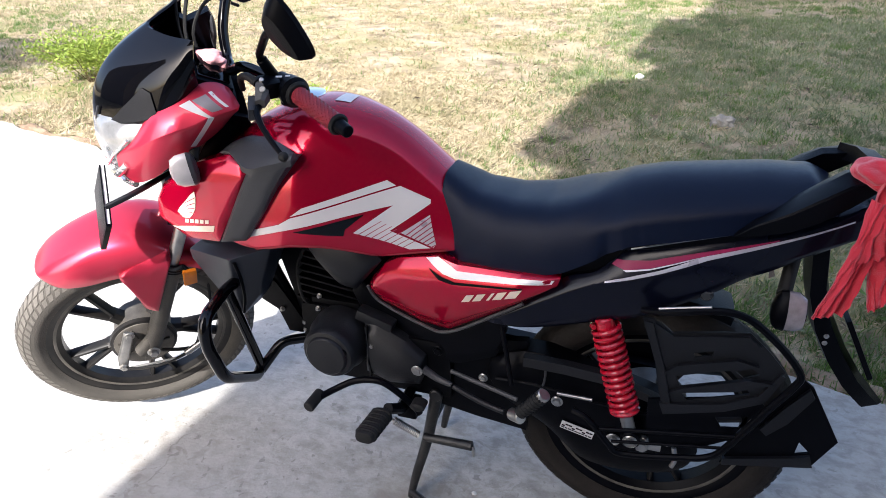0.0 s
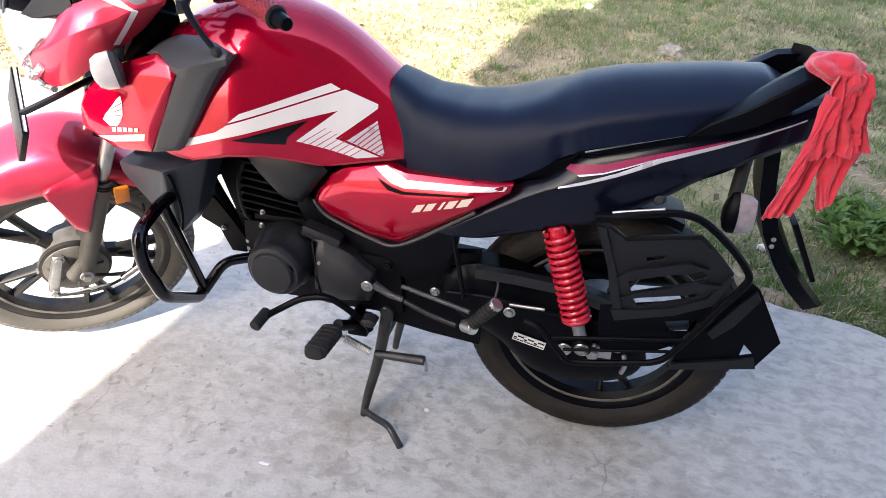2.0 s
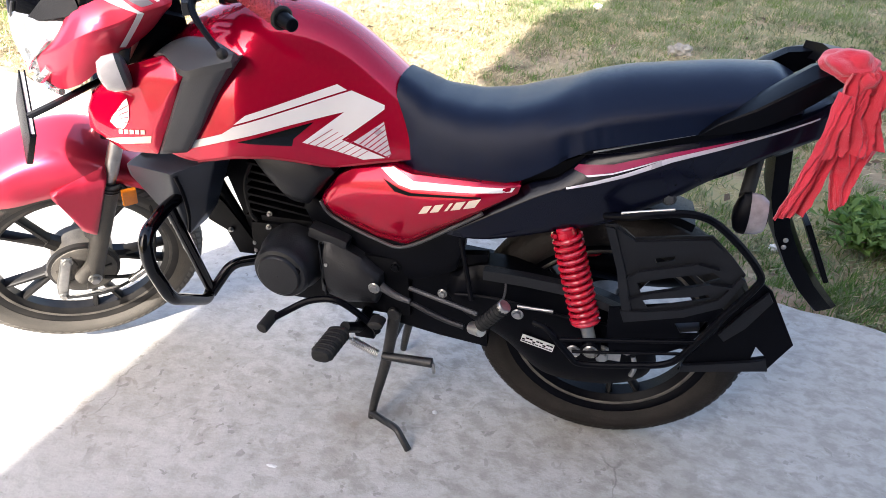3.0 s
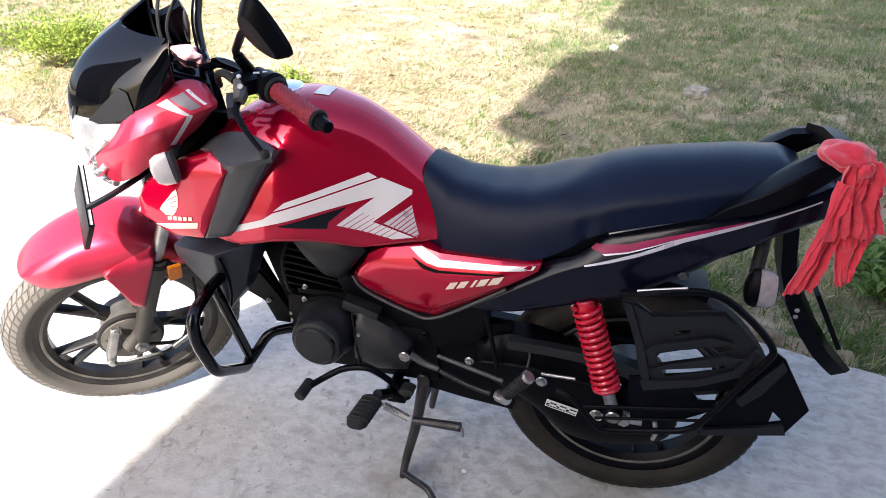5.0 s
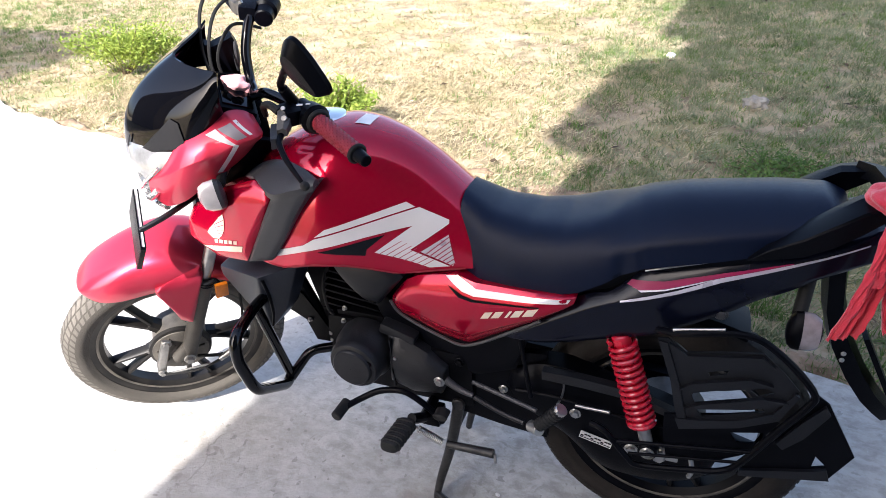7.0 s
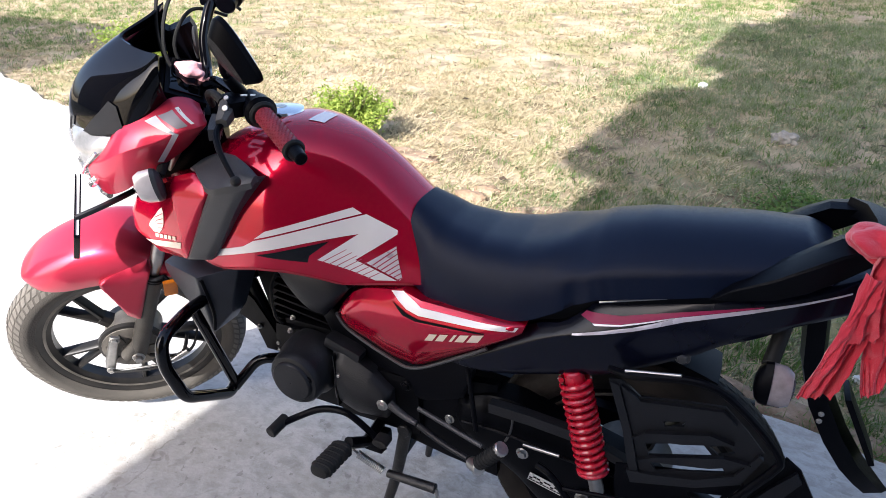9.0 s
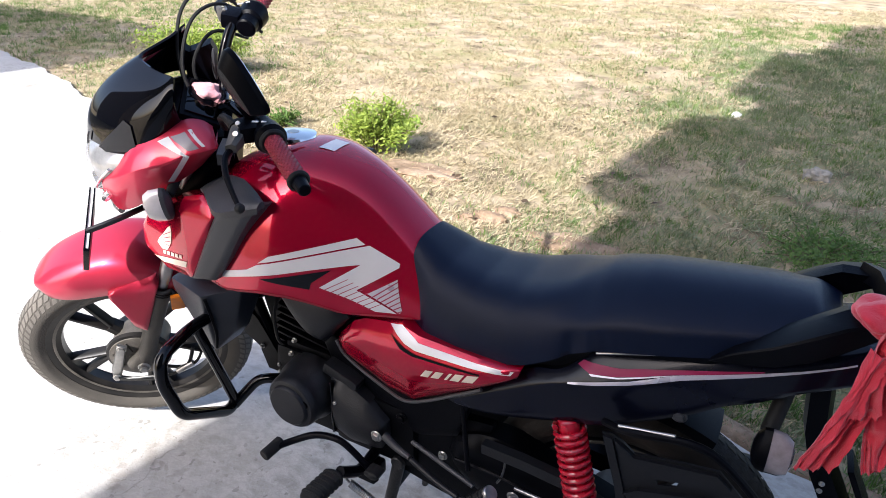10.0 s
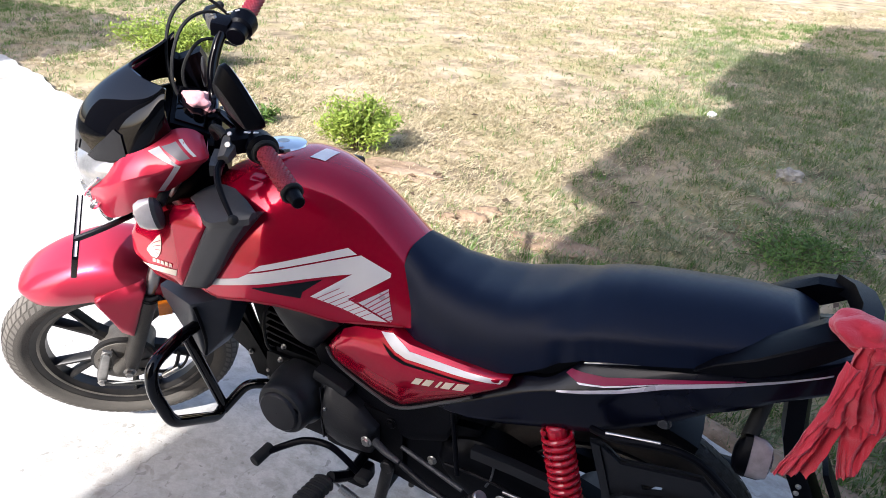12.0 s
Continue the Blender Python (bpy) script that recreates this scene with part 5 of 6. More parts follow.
part("guard_neck", tube([(0.405, -0.178, 0.600), (0.40, -0.10, 0.59), (0.42, -0.03, 0.59)], 0.0115, 12), GLOSS, crash, m=ID)

# ---- the steered front end, built straight and turned left ----
FORK = Vector((math.sin(RAKE), 0, math.cos(RAKE)))


def steered(name, bm, mat, parent=None, label="", smooth=35):
    return part(name, bm, mat, parent or bike, label, smooth, m=STEER if parent is front else STEER_UP)


def fore(name, bm, mat, parent=None, label="", smooth=35):
    return part(name, bm, mat, parent or bike, label, smooth, m=STEER)


def on_bar(name, bm, mat, parent=None, label="", smooth=35):
    return part(name, bm, mat, parent or bike, label, smooth, m=STEER_BAR)


for s in (1, -1):
    foot = Vector((-0.026, s * -0.086, 0.336))
    fork = fore("fork_slider", merged(rod(foot, foot + FORK * 0.30, (0.021, 0.0235), 18), rod(foot + Vector((-0.03, 0, -0.002)), foot + FORK * 0.05, 0.018, 12)), FORK_MAT, None, "dusty dark fork slider")
    fore("fork_tube", rod(foot + FORK * 0.29, foot + FORK * 0.72, 0.0155, 16), STEEL, fork, "chrome fork tube")
    fore("dust_seal", rod(foot + FORK * 0.285, foot + FORK * 0.31, 0.027, 18), GREY, fork)
    for f in (0.292, 0.30):
        fore("seal_ring", rod(foot + FORK * f, foot + FORK * (f + 0.004), 0.0285, 18), BLACK, fork)
bolt((-0.021, -0.106, 0.345), front, 0.012, mat=STEEL, m=STEER, depth=0.014, name="axle_nut")
steered("brake_plate", turned([(0.001, -0.064), (0.03, -0.063), (0.055, -0.06), (0.074, -0.055), (0.076, -0.045)], AXLE_F, steps=36, close=False), DUSTY, front, "dusty drum brake plate")
for k in range(7):
    a = 2 * math.pi * k / 7
    steered("plate_rib", box(0, 0, 0, 0.034, 0.006, 0.005, 0.0015, m=Matrix.Translation(AXLE_F) @ pose(0.048 * math.cos(a), -0.0615, 0.048 * math.sin(a), 0, -math.degrees(a), 0)), FORK_MAT, front)
steered("hub_boss", turned([(0.001, -0.078), (0.020, -0.077), (0.024, -0.070), (0.026, -0.060)], AXLE_F, steps=24, close=False), DUSTY, front)
steered("drum_ring", turned([(0.074, -0.052), (0.082, -0.050), (0.084, -0.040), (0.078, -0.036)], AXLE_F, steps=40), ALLOY, front)
steered("brake_arm", sheet([(-0.120, 0.283), (-0.104, 0.283), (-0.052, 0.398)], [(-0.125, 0.292), (-0.117, 0.322), (-0.073, 0.410)], lambda x, z: -0.082, 0.006), STEEL, front)
bolt((-0.063, -0.084, 0.402), front, 0.010, m=STEER)
bolt((-0.112, -0.084, 0.290), front, 0.009, m=STEER)
steered("brake_cable", tube([(-0.105, -0.09, 0.288), (-0.02, -0.095, 0.272), (0.06, -0.09, 0.288), (0.115, -0.085, 0.325), (0.15, -0.05, 0.42), (0.17, -0.02, 0.56)], 0.004, 6), PEG, front)
steered("cable_sleeve", rod((0.045, -0.09, 0.283), (0.095, -0.088, 0.308), 0.0085, 12), STEEL, front)
steered("cable_rod", rod((-0.11, -0.088, 0.286), (0.02, -0.092, 0.276), 0.0035), STEEL, front)
steered("speed_cable", tube([(-0.01, -0.07, 0.30), (0.07, -0.085, 0.295), (0.11, -0.085, 0.37)], 0.005, 6), PEG, front)


# Front mudguard: an arched shell with side cheeks down to the fork.
MUD = ((-0.193, 0.640, -0.188, 0.636, 0.020), (-0.185, 0.647, -0.178, 0.632, 0.052), (-0.150, 0.672, -0.145, 0.618, 0.078), (-0.094, 0.697, -0.096, 0.614, 0.090), (-0.03, 0.714, -0.040, 0.618, 0.096),
       (0.03, 0.717, 0.005, 0.622, 0.101), (0.08, 0.702, 0.06, 0.630, 0.101), (0.13, 0.668, 0.105, 0.618, 0.098), (0.185, 0.605, 0.17, 0.565, 0.090), (0.225, 0.525, 0.20, 0.50, 0.078))


def mudguard():
    runs = [curve([(a, 0, b) for a, b, c, d, w in MUD], 5), curve([(c, w, d) for a, b, c, d, w in MUD], 5)]
    rings = []
    for top, low in zip(*runs):
        ring = []
        for j in range(-10, 11):
            t = abs(j) / 10
            f = 1 - (1 - t ** 2.4) ** 0.62
            ring.append(Vector((top.x + (low.x - top.x) * f, math.copysign(low.y * math.sin(t * math.pi / 2) ** 0.9, j), top.z + (low.z - top.z) * f)))
        rings.append(ring + [p + Vector((0.001, -0.03 * p.y, -0.004)) for p in ring[::-1]])
    return skin(rings)


mud = fore("front_mudguard", mudguard(), RED_PALE, None, "glossy red front mudguard", smooth=50)
for s in (1, -1):
    cheek = sheet([(-0.012, 0.624), (-0.004, 0.600), (0.011, 0.508), (0.033, 0.486), (0.062, 0.545), (0.108, 0.640)], [(-0.010, 0.634), (0.02, 0.644), (0.065, 0.656), (0.108, 0.664)], lambda x, z: -0.116 + 0.35 * max(0, z - 0.63) ** 1.0, 0.010, nu=36, nv=10, edge=0.007)
    fore("mudguard_cheek", cheek if s > 0 else mirrored(cheek), RED_PALE, mud)

# Lower yoke, reflectors, plate and horn.
fore("lower_yoke", box(0, 0, 0, 0.11, 0.21, 0.035, 0.01, m=pose(0.185, 0, 0.735, 0, 25.5, 0)), BLACK)
fore("upper_yoke", box(0, 0, 0, 0.11, 0.21, 0.025, 0.01, m=pose(0.31, 0, 0.985, 0, 25.5, 0)), BLACK)
steered("steering_head", rod((0.245, 0, 0.70), (0.365, 0, 0.95), 0.028, 18), BLACK)
for s in (1, -1):
    ref = fore("side_reflector", box(0, 0, 0, 0.032, 0.012, 0.042, 0.004, m=pose(0.134, s * -0.112, 0.578, 0, 12, s * 12)), AMBER, None, "amber side reflector")
    fore("reflector_stay", rod((0.112, s * -0.08, 0.62), (0.138, s * -0.108, 0.59), 0.005), BLACK, ref)
# The plate hangs bent, turned away from the lamp.
edge_dir = Vector((0.076, -0.094, -0.097)).normalized()
plate_dir = Vector((0.76, -0.52, 0.34))
plate_dir = (plate_dir - edge_dir * plate_dir.dot(edge_dir)).normalized()
plate_n = edge_dir.cross(plate_dir)
PLATE_AT = STEER_UP.inverted() @ Matrix.Translation(Vector((0.185, -0.269, 0.800)) - plate_dir * 0.045 - edge_dir * 0.012) @ Matrix((plate_n, plate_dir, edge_dir)).transposed().to_4x4()
plate = steered("front_plate", box(0, 0, 0, 0.007, 0.10, 0.14, 0.002, m=PLATE_AT), PLATE, None, "bent white front number plate in a dark frame")
for s in (-1, 1):
    steered("plate_rim", box(s * 0.0045, 0.0, 0, 0.003, 0.104, 0.146, 0.001, m=PLATE_AT), BLACK, plate)
steered("plate_edge", box(0, 0, 0.072, 0.011, 0.10, 0.008, 0.002, m=PLATE_AT), BLACK, plate)
steered("plate_stay", tube([(0.09, -0.15, 0.845), (0.15, -0.13, 0.85), (0.22, -0.06, 0.83)], 0.0065, 8), DUST_BLACK)


# Headlamp cowl: lens, red cheeks and the dark flyscreen.
def cowl_ring(x, w, z, h, p=0.75, n=24):
    return [Vector((x, w * math.copysign(abs(math.cos(2 * math.pi * k / n)) ** p, math.cos(2 * math.pi * k / n)), z + h * math.copysign(abs(math.sin(2 * math.pi * k / n)) ** p, math.sin(2 * math.pi * k / n)))) for k in range(n)]


head = fore("headlamp", skin(relaxed([cowl_ring(0.058, 0.03, 0.935, 0.036), cowl_ring(0.062, 0.068, 0.937, 0.062), cowl_ring(0.078, 0.096, 0.942, 0.074), cowl_ring(0.11, 0.120, 0.950, 0.076), cowl_ring(0.15, 0.143, 0.966, 0.072), cowl_ring(0.185, 0.140, 0.985, 0.056)], 1)), BEAM, None, "large clear headlamp")
fore("lamp_insert", skin([cowl_ring(0.056, 0.03, 0.935, 0.03), cowl_ring(0.060, 0.05, 0.935, 0.042), cowl_ring(0.078, 0.06, 0.935, 0.048)]), LAMP, head)
for s in (-1, 1):
    fore("lamp_divider", tube([(0.060, s * 0.045, 0.892), (0.068, s * 0.078, 0.920), (0.088, s * 0.102, 0.952), (0.125, s * 0.126, 0.992)], 0.003, 8), LAMP, head)
    fore("running_light", tube([(0.068, s * 0.060, 0.884), (0.078, s * 0.088, 0.896), (0.092, s * 0.106, 0.915), (0.108, s * 0.120, 0.935)], 0.008, 10), LAMP, head, "clear strip of the running light")
    pod_bm = skin([cowl_ring(0.082, 0.022, 0.945, 0.022), cowl_ring(0.078, 0.034, 0.945, 0.032), cowl_ring(0.095, 0.036, 0.945, 0.034)])
    pod_bm.transform(Matrix.Translation((0, s * 0.062, 0)))
    fore("lamp_pod", pod_bm, LAMP, head)
fore("lamp_chin", tube([(0.105, -0.105, 0.872), (0.080, -0.06, 0.864), (0.070, 0, 0.862), (0.080, 0.06, 0.864), (0.105, 0.105, 0.872)], 0.007, 10), LAMP, head)
COWL = (((0.095, -0.090, 0.950), (0.091, -0.101, 0.948), (0.083, -0.108, 0.900)), ((0.140, -0.118, 0.994), (0.133, -0.147, 0.982), (0.108, -0.142, 0.886)), ((0.182, -0.128, 1.040), (0.174, -0.172, 1.008), (0.150, -0.164, 0.902)),
        ((0.215, -0.130, 1.056), (0.208, -0.182, 1.021), (0.195, -0.178, 0.934)), ((0.255, -0.126, 1.068), (0.252, -0.187, 1.030), (0.247, -0.180, 0.960)), ((0.292, -0.118, 1.076), (0.298, -0.187, 1.044), (0.297, -0.177, 0.986)),
        ((0.320, -0.118, 1.070), (0.332, -0.184, 1.047), (0.330, -0.175, 1.020)), ((0.338, -0.125, 1.058), (0.348, -0.174, 1.045), (0.342, -0.174, 1.032)))


def cowl_side():
    """One cheek of the lamp cowl: a narrow shelf under the screen, a flat slanted upper face, a crisp ridge and a flank turned under."""
    inner, ridge, low = (curve([c[k] for c in COWL], 5) for k in range(3))
    rows = []
    for top, edge, c in zip(inner, ridge, low):
        foot = c + Vector((0.0, 0.022, 0.002)) * min(1, (edge - c).length / 0.06)
        face = [top + Vector((0, 0.03, -0.03)), top] + [top.lerp(edge, f) + Vector((0, -0.003, 0.004)) * math.sin(math.pi * f) for f in (0.2, 0.4, 0.6, 0.8)]
        face += [top.lerp(edge, 0.96), edge.lerp(foot, 0.04)] + [edge.lerp(foot, f) + Vector((0, -0.004, 0)) * math.sin(math.pi * f) for f in (0.25, 0.5, 0.75, 1.0)]
        rows.append(face + [p + Vector((0.002, 0.012, -0.004)) for p in face[::-1]])
    return skin(rows)


cheek_bm = cowl_side()
cheek_tree = BVHTree.FromBMesh(cheek_bm)
bands = [decal(o, cheek_tree, 0.0015) for o in ([(0.24, 1.057), (0.262, 1.063), (0.298, 1.04), (0.248, 0.972), (0.238, 0.977), (0.287, 1.042)], [(0.266, 1.063), (0.294, 1.069), (0.318, 1.051), (0.297, 1.049)], [(0.299, 1.07), (0.306, 1.07), (0.33, 1.052), (0.324, 1.052)])]
cowl = fore("lamp_cowl", cheek_bm, RED_PALE, None, "glossy red headlamp cowl with a white band", smooth=22)
far_cheek = mirrored(cowl_side())
far_cheek.transform(Matrix.Translation((-0.015, -0.02, -0.062)))
fore("lamp_cowl", far_cheek, RED_PALE, None, "glossy red headlamp cowl with a white band", smooth=22)
for o, mt in zip(bands, (WHITE, ASH, WHITE)):
    fore("cowl_band", o, mt, cowl)
# Added black filler that stands in for the dark gap between cowl and tank.
fore("headstock_filler", skin(relaxed([cowl_ring(0.195, 0.085, 0.845, 0.05), cowl_ring(0.22, 0.105, 0.855, 0.075), cowl_ring(0.27, 0.125, 0.875, 0.095), cowl_ring(0.33, 0.115, 0.925, 0.095), cowl_ring(0.365, 0.09, 0.965, 0.05)], 1)), BLACK, cowl)
fore("cowl_core", skin(relaxed([cowl_ring(0.14, 0.11, 0.955, 0.065), cowl_ring(0.22, 0.14, 0.98, 0.06), cowl_ring(0.29, 0.15, 1.0, 0.045), cowl_ring(0.325, 0.135, 1.01, 0.03)], 1)), BLACK)


def visor():
    """A raked, wrapped smoked screen with a scooped upper edge between two raised corners."""
    half = (((0.284, 0.114, 1.060), (0.299, 0.114, 1.163)), ((0.240, 0.138, 1.051), (0.290, 0.100, 1.162)), ((0.190, 0.137, 1.037), (0.272, 0.078, 1.158)), ((0.135, 0.102, 1.016), (0.250, 0.052, 1.157)),
            ((0.092, 0.058, 1.000), (0.233, 0.028, 1.158)), ((0.068, 0.025, 0.989), (0.224, 0.012, 1.159)))
    flip = lambda p: (p[0], -p[1], p[2])
    pairs = [(flip(a), flip(b)) for a, b in half] + [((0.062, 0, 0.986), (0.222, 0, 1.160))] + list(half[::-1])
    low, top = curve([a for a, b in pairs], 5), curve([b for a, b in pairs], 5)
    outer, inner = [], []
    for a, b in zip(low, top):
        ro, ri = [], []
        for i in range(17):
            v = i / 16
            p = a.lerp(b, v)
            side = max(-1.0, min(1.0, p.y / 0.13))
            out = Vector((-(1 - abs(side) ** 1.5), side * 0.8, 0.45)).normalized()
            swell = math.sin(math.pi * v) * (0.034 - 0.018 * abs(side))
            ro.append(p + out * swell)
            ri.append(p + out * (swell - 0.005))
        outer.append(ro)
        inner.append(ri)
    return skin([a + b[::-1] for a, b in zip(outer, inner)], caps=True)


screen_bm = visor()
screen_tree = BVHTree.FromBMesh(screen_bm)
wing = decal([(0.092, 1.000), (0.135, 1.045), (0.183, 1.088), (0.196, 1.082), (0.196, 1.040), (0.140, 1.020)], screen_tree, 0.004)
screen = fore("flyscreen", screen_bm, GLOSS, None, "gloss black flyscreen over the headlamp", smooth=50)
fore("screen_wing", wing, DUST_BLACK, screen, "matt grey wing panel")
fore("screen_edge", tube([(0.070, -0.03, 0.993), (0.076, -0.036, 1.010), (0.086, -0.040, 1.030)], 0.002, 6), GREY, screen)
fore("screen_lining", skin([cowl_ring(0.16, 0.10, 1.01, 0.03), cowl_ring(0.22, 0.115, 1.03, 0.028), cowl_ring(0.28, 0.11, 1.045, 0.022)]), BLACK, screen)

hood = fore("dash_hood", cut_plate([(0.275, 1.02), (0.282, 1.122), (0.296, 1.112), (0.325, 1.120), (0.343, 1.126), (0.350, 1.10), (0.340, 1.05), (0.335, 1.02)], [], 0.088, 0.028), BLACK, screen, smooth=0)
fore("hood_edge", tube([(0.346, 0.086, 1.115), (0.341, 0.085, 1.08), (0.335, 0.085, 1.045)], lambda t: 0.002 + 0.005 * math.sin(math.pi * t), 8), GREY, hood)
fore("dash_cover", skin(relaxed([[Vector((x, w * math.cos(math.pi * k / 12), z + h * math.sin(math.pi * k / 12))) for k in range(13)] for x, w, z, h in ((0.215, 0.105, 1.02, 0.035), (0.26, 0.112, 1.03, 0.045), (0.30, 0.112, 1.035, 0.042), (0.335, 0.10, 1.025, 0.03), (0.35, 0.09, 1.01, 0.02))], 1)), BLACK, screen)

# Front indicator.
for s in (1, -1):
    pod = fore("front_indicator", skin([[Vector((x, s * -0.205 + 0.0215 * r * math.cos(a), 0.950 + 0.039 * r * math.sin(a))) for a in [2 * math.pi * k / 18 for k in range(18)]] for x, r in ((0.241, 0.35), (0.239, 0.7), (0.234, 0.94), (0.226, 1.0))]), GREY, None, "grey indicator with a clear lens")
    fore("lens", skin([[Vector((x, s * -0.205 + 0.0212 * r * math.cos(a), 0.950 + 0.0386 * r * math.sin(a))) for a in [2 * math.pi * k / 18 for k in range(18)]] for x, r in ((0.226, 1.0), (0.206, 0.95), (0.194, 0.74), (0.189, 0.3))]), LENS, pod, "clear frosted lens")
    fore("indicator_stalk", rod((0.235, s * -0.185, 0.955), (0.255, s * -0.11, 0.965), 0.010), PEG, pod)

# Instrument panel, handlebar and controls.
steered("instrument_panel", box(0, 0, 0, 0.085, 0.15, 0.03, 0.012, m=pose(0.358, -0.01, 1.022, 0, 30, 0)), BLACK, None, "black instrument panel")
steered("panel_glass", box(0, 0, 0, 0.065, 0.125, 0.004, 0.002, m=pose(0.366, -0.01, 1.0365, 0, 30, 0)), GLOSS)
bar = on_bar("handlebar", tube([(0.585, -0.402, 1.049), (0.5405, -0.263, 1.040), (0.500, -0.19, 1.050), (0.455, -0.11, 1.045), (0.430, -0.06, 1.015), (0.430, -0.026, 1.012), (0.430, 0.008, 1.018), (0.440, 0.045, 1.07), (0.473, 0.095, 1.120), (0.522, 0.163, 1.118), (0.567, 0.302, 1.127)], 0.011, 12), GLOSS, None, "black tubular handlebar")
for s in (1, -1):
    if s > 0:
        a, b, here = Vector((0.535, -0.246, 1.039)), Vector((0.578, -0.382, 1.048)), Matrix.Identity(4)
    else:
        a, b, here = Vector((0.517, 0.146, 1.117)), Vector((0.560, 0.282, 1.126)), Matrix.Translation((-0.018, -0.100, 0.078))
    d = (b - a).normalized()
    grip = on_bar("grip", rod(a, b, 0.0175, 20), RED_MATT, bar, "red knurled rubber grip")
    knobs = bmesh.new()
    u = d.orthogonal().normalized()
    w = d.cross(u)
    for i in range(20):
        for k in range(14):
            ang = 2 * math.pi * (k + 0.5 * (i % 2)) / 14
            nrm = u * math.cos(ang) + w * math.sin(ang)
            tan = w * math.cos(ang) - u * math.sin(ang)
            c = a + d * (0.006 + 0.130 * i / 19) + nrm * 0.0172
            q = [c + d * 0.0026 * e + tan * 0.0028 * g for e, g in ((1, 0.4), (0, 1), (-1, 0.4), (0, -1))]
            v = [knobs.verts.new(p) for p in q] + [knobs.verts.new(c + nrm * 0.002)]
            for e in range(4):
                knobs.faces.new((v[e], v[(e + 1) % 4], v[4]))
    bmesh.ops.recalc_face_normals(knobs, faces=knobs.faces)
    tagged(on_bar("grip_knurl", knobs, RED_MATT, bar, smooth=0), kind="stuff")
    on_bar("grip_flange", rod(a - d * 0.008, a + d * 0.002, 0.026, 20), PEG, bar)
    on_bar("grip_rim", rod(b - d * 0.004, b + d * 0.004, 0.0205, 20), PEG, bar)
    on_bar("bar_weight", rod(b + d * 0.003, b + d * 0.034, (0.0135, 0.0115), 16), BLACK, bar, "black bar end weight")
    on_bar("switch_box", merged(rod(a - d * 0.05, a - d * 0.008, (0.027, 0.031), 20, 0.006), rod(a - d * 0.078, a - d * 0.045, 0.021, 16)), BLACK, bar)
    bits = [("switch_mark", box(0, 0, 0, 0.012, 0.004, 0.0015, 0, m=pose(0.508, s * -0.217, 1.0695, 0, 0, -18 * s)), WHITE),
            ("switch_mark", box(0, 0, 0, 0.009, 0.004, 0.0015, 0, m=pose(0.524, s * -0.221, 1.0695, 0, 0, -18 * s)), WHITE),
            ("lever_clamp", box(0, 0, 0, 0.040, 0.046, 0.034, 0.010, m=pose(0.488, s * -0.205, 1.046, 0, 10, s * 18)), BLACK),
            ("lever_perch", skin([[Vector((x, s * y, z)) + Vector(o) * k for o in ((-0.012, 0, -0.011), (0.013, 0, -0.011), (0.014, 0, 0.006), (0.006, 0, 0.013), (-0.008, 0, 0.011))] for x, y, z, k in ((0.478, -0.188, 1.052, 0.8), (0.472, -0.212, 1.050, 1.15), (0.466, -0.236, 1.046, 1.1), (0.458, -0.258, 1.044, 0.8))]), DUSTY),
            ("perch_cover", skin([[Vector((x, s * y, z)) + Vector(o) for o in ((-0.012, 0, -0.014), (0.008, 0, -0.016), (0.010, 0, 0.006), (-0.008, 0, 0.010))] for x, y, z in ((0.452, -0.222, 1.036), (0.446, -0.250, 1.036), (0.444, -0.274, 1.038))]), GREY),
            ("cable_boot", tube([(0.440, s * -0.150, 1.020), (0.440, s * -0.166, 1.052), (0.452, s * -0.184, 1.064), (0.466, s * -0.205, 1.058)], lambda t: 0.006 + 0.003 * t, 10), PEG),
            ("lever", tube([(0.464, s * -0.236, 1.036), (0.450, s * -0.275, 1.040), (0.450, s * -0.312, 1.036), (0.457, s * -0.345, 1.026), (0.469, s * -0.383, 1.012)], lambda t: 0.0075 - 0.003 * t, 10), BLACK),
            ("lever_ball", turned([(0.001, -0.0095), (0.006, -0.0075), (0.0088, -0.0034), (0.0095, 0.0), (0.0088, 0.0034), (0.006, 0.0075), (0.001, 0.0095)], (0.471, s * -0.387, 1.010), steps=16, close=False), PEG),
            ("clamp_screw", rod((0.473, s * -0.232, 1.054), (0.471, s * -0.238, 1.063), 0.006, 10), STEEL),
            ("clamp_screw", rod((0.477, s * -0.206, 1.058), (0.475, s * -0.210, 1.067), 0.005, 10), STEEL)]
    for n, bm, mt in bits if s > 0 else [q for q in bits if q[0] not in ("cable_boot", "perch_cover")]:
        bm.transform(here)
        on_bar(n, bm, mt, bar)
mirror_stem = on_bar("mirror_stem", tube(bent([(0.500, -0.180, 1.055), (0.482, -0.188, 1.104), (0.496, -0.275, 1.186), (0.512, -0.305, 1.205)], 0.016), 0.0075, 10, smooth=False), BLACK)
on_bar("stem_nut", rod((0.502, -0.179, 1.050), (0.485, -0.187, 1.096), (0.0125, 0.0105), 14), BLACK, mirror_stem)


MIRROR_EDGE = curve([Vector((0, 0.078 * u, 0.046 * v)) for u, v in ((1.0, -0.12), (0.82, -0.42), (0.40, -0.68), (-0.15, -0.92), (-0.70, -1.0), (-0.97, -0.72), (-1.0, -0.1), (-0.86, 0.5), (-0.45, 0.92), (0.2, 0.86), (0.72, 0.42), (0.95, 0.08))], 4, True)


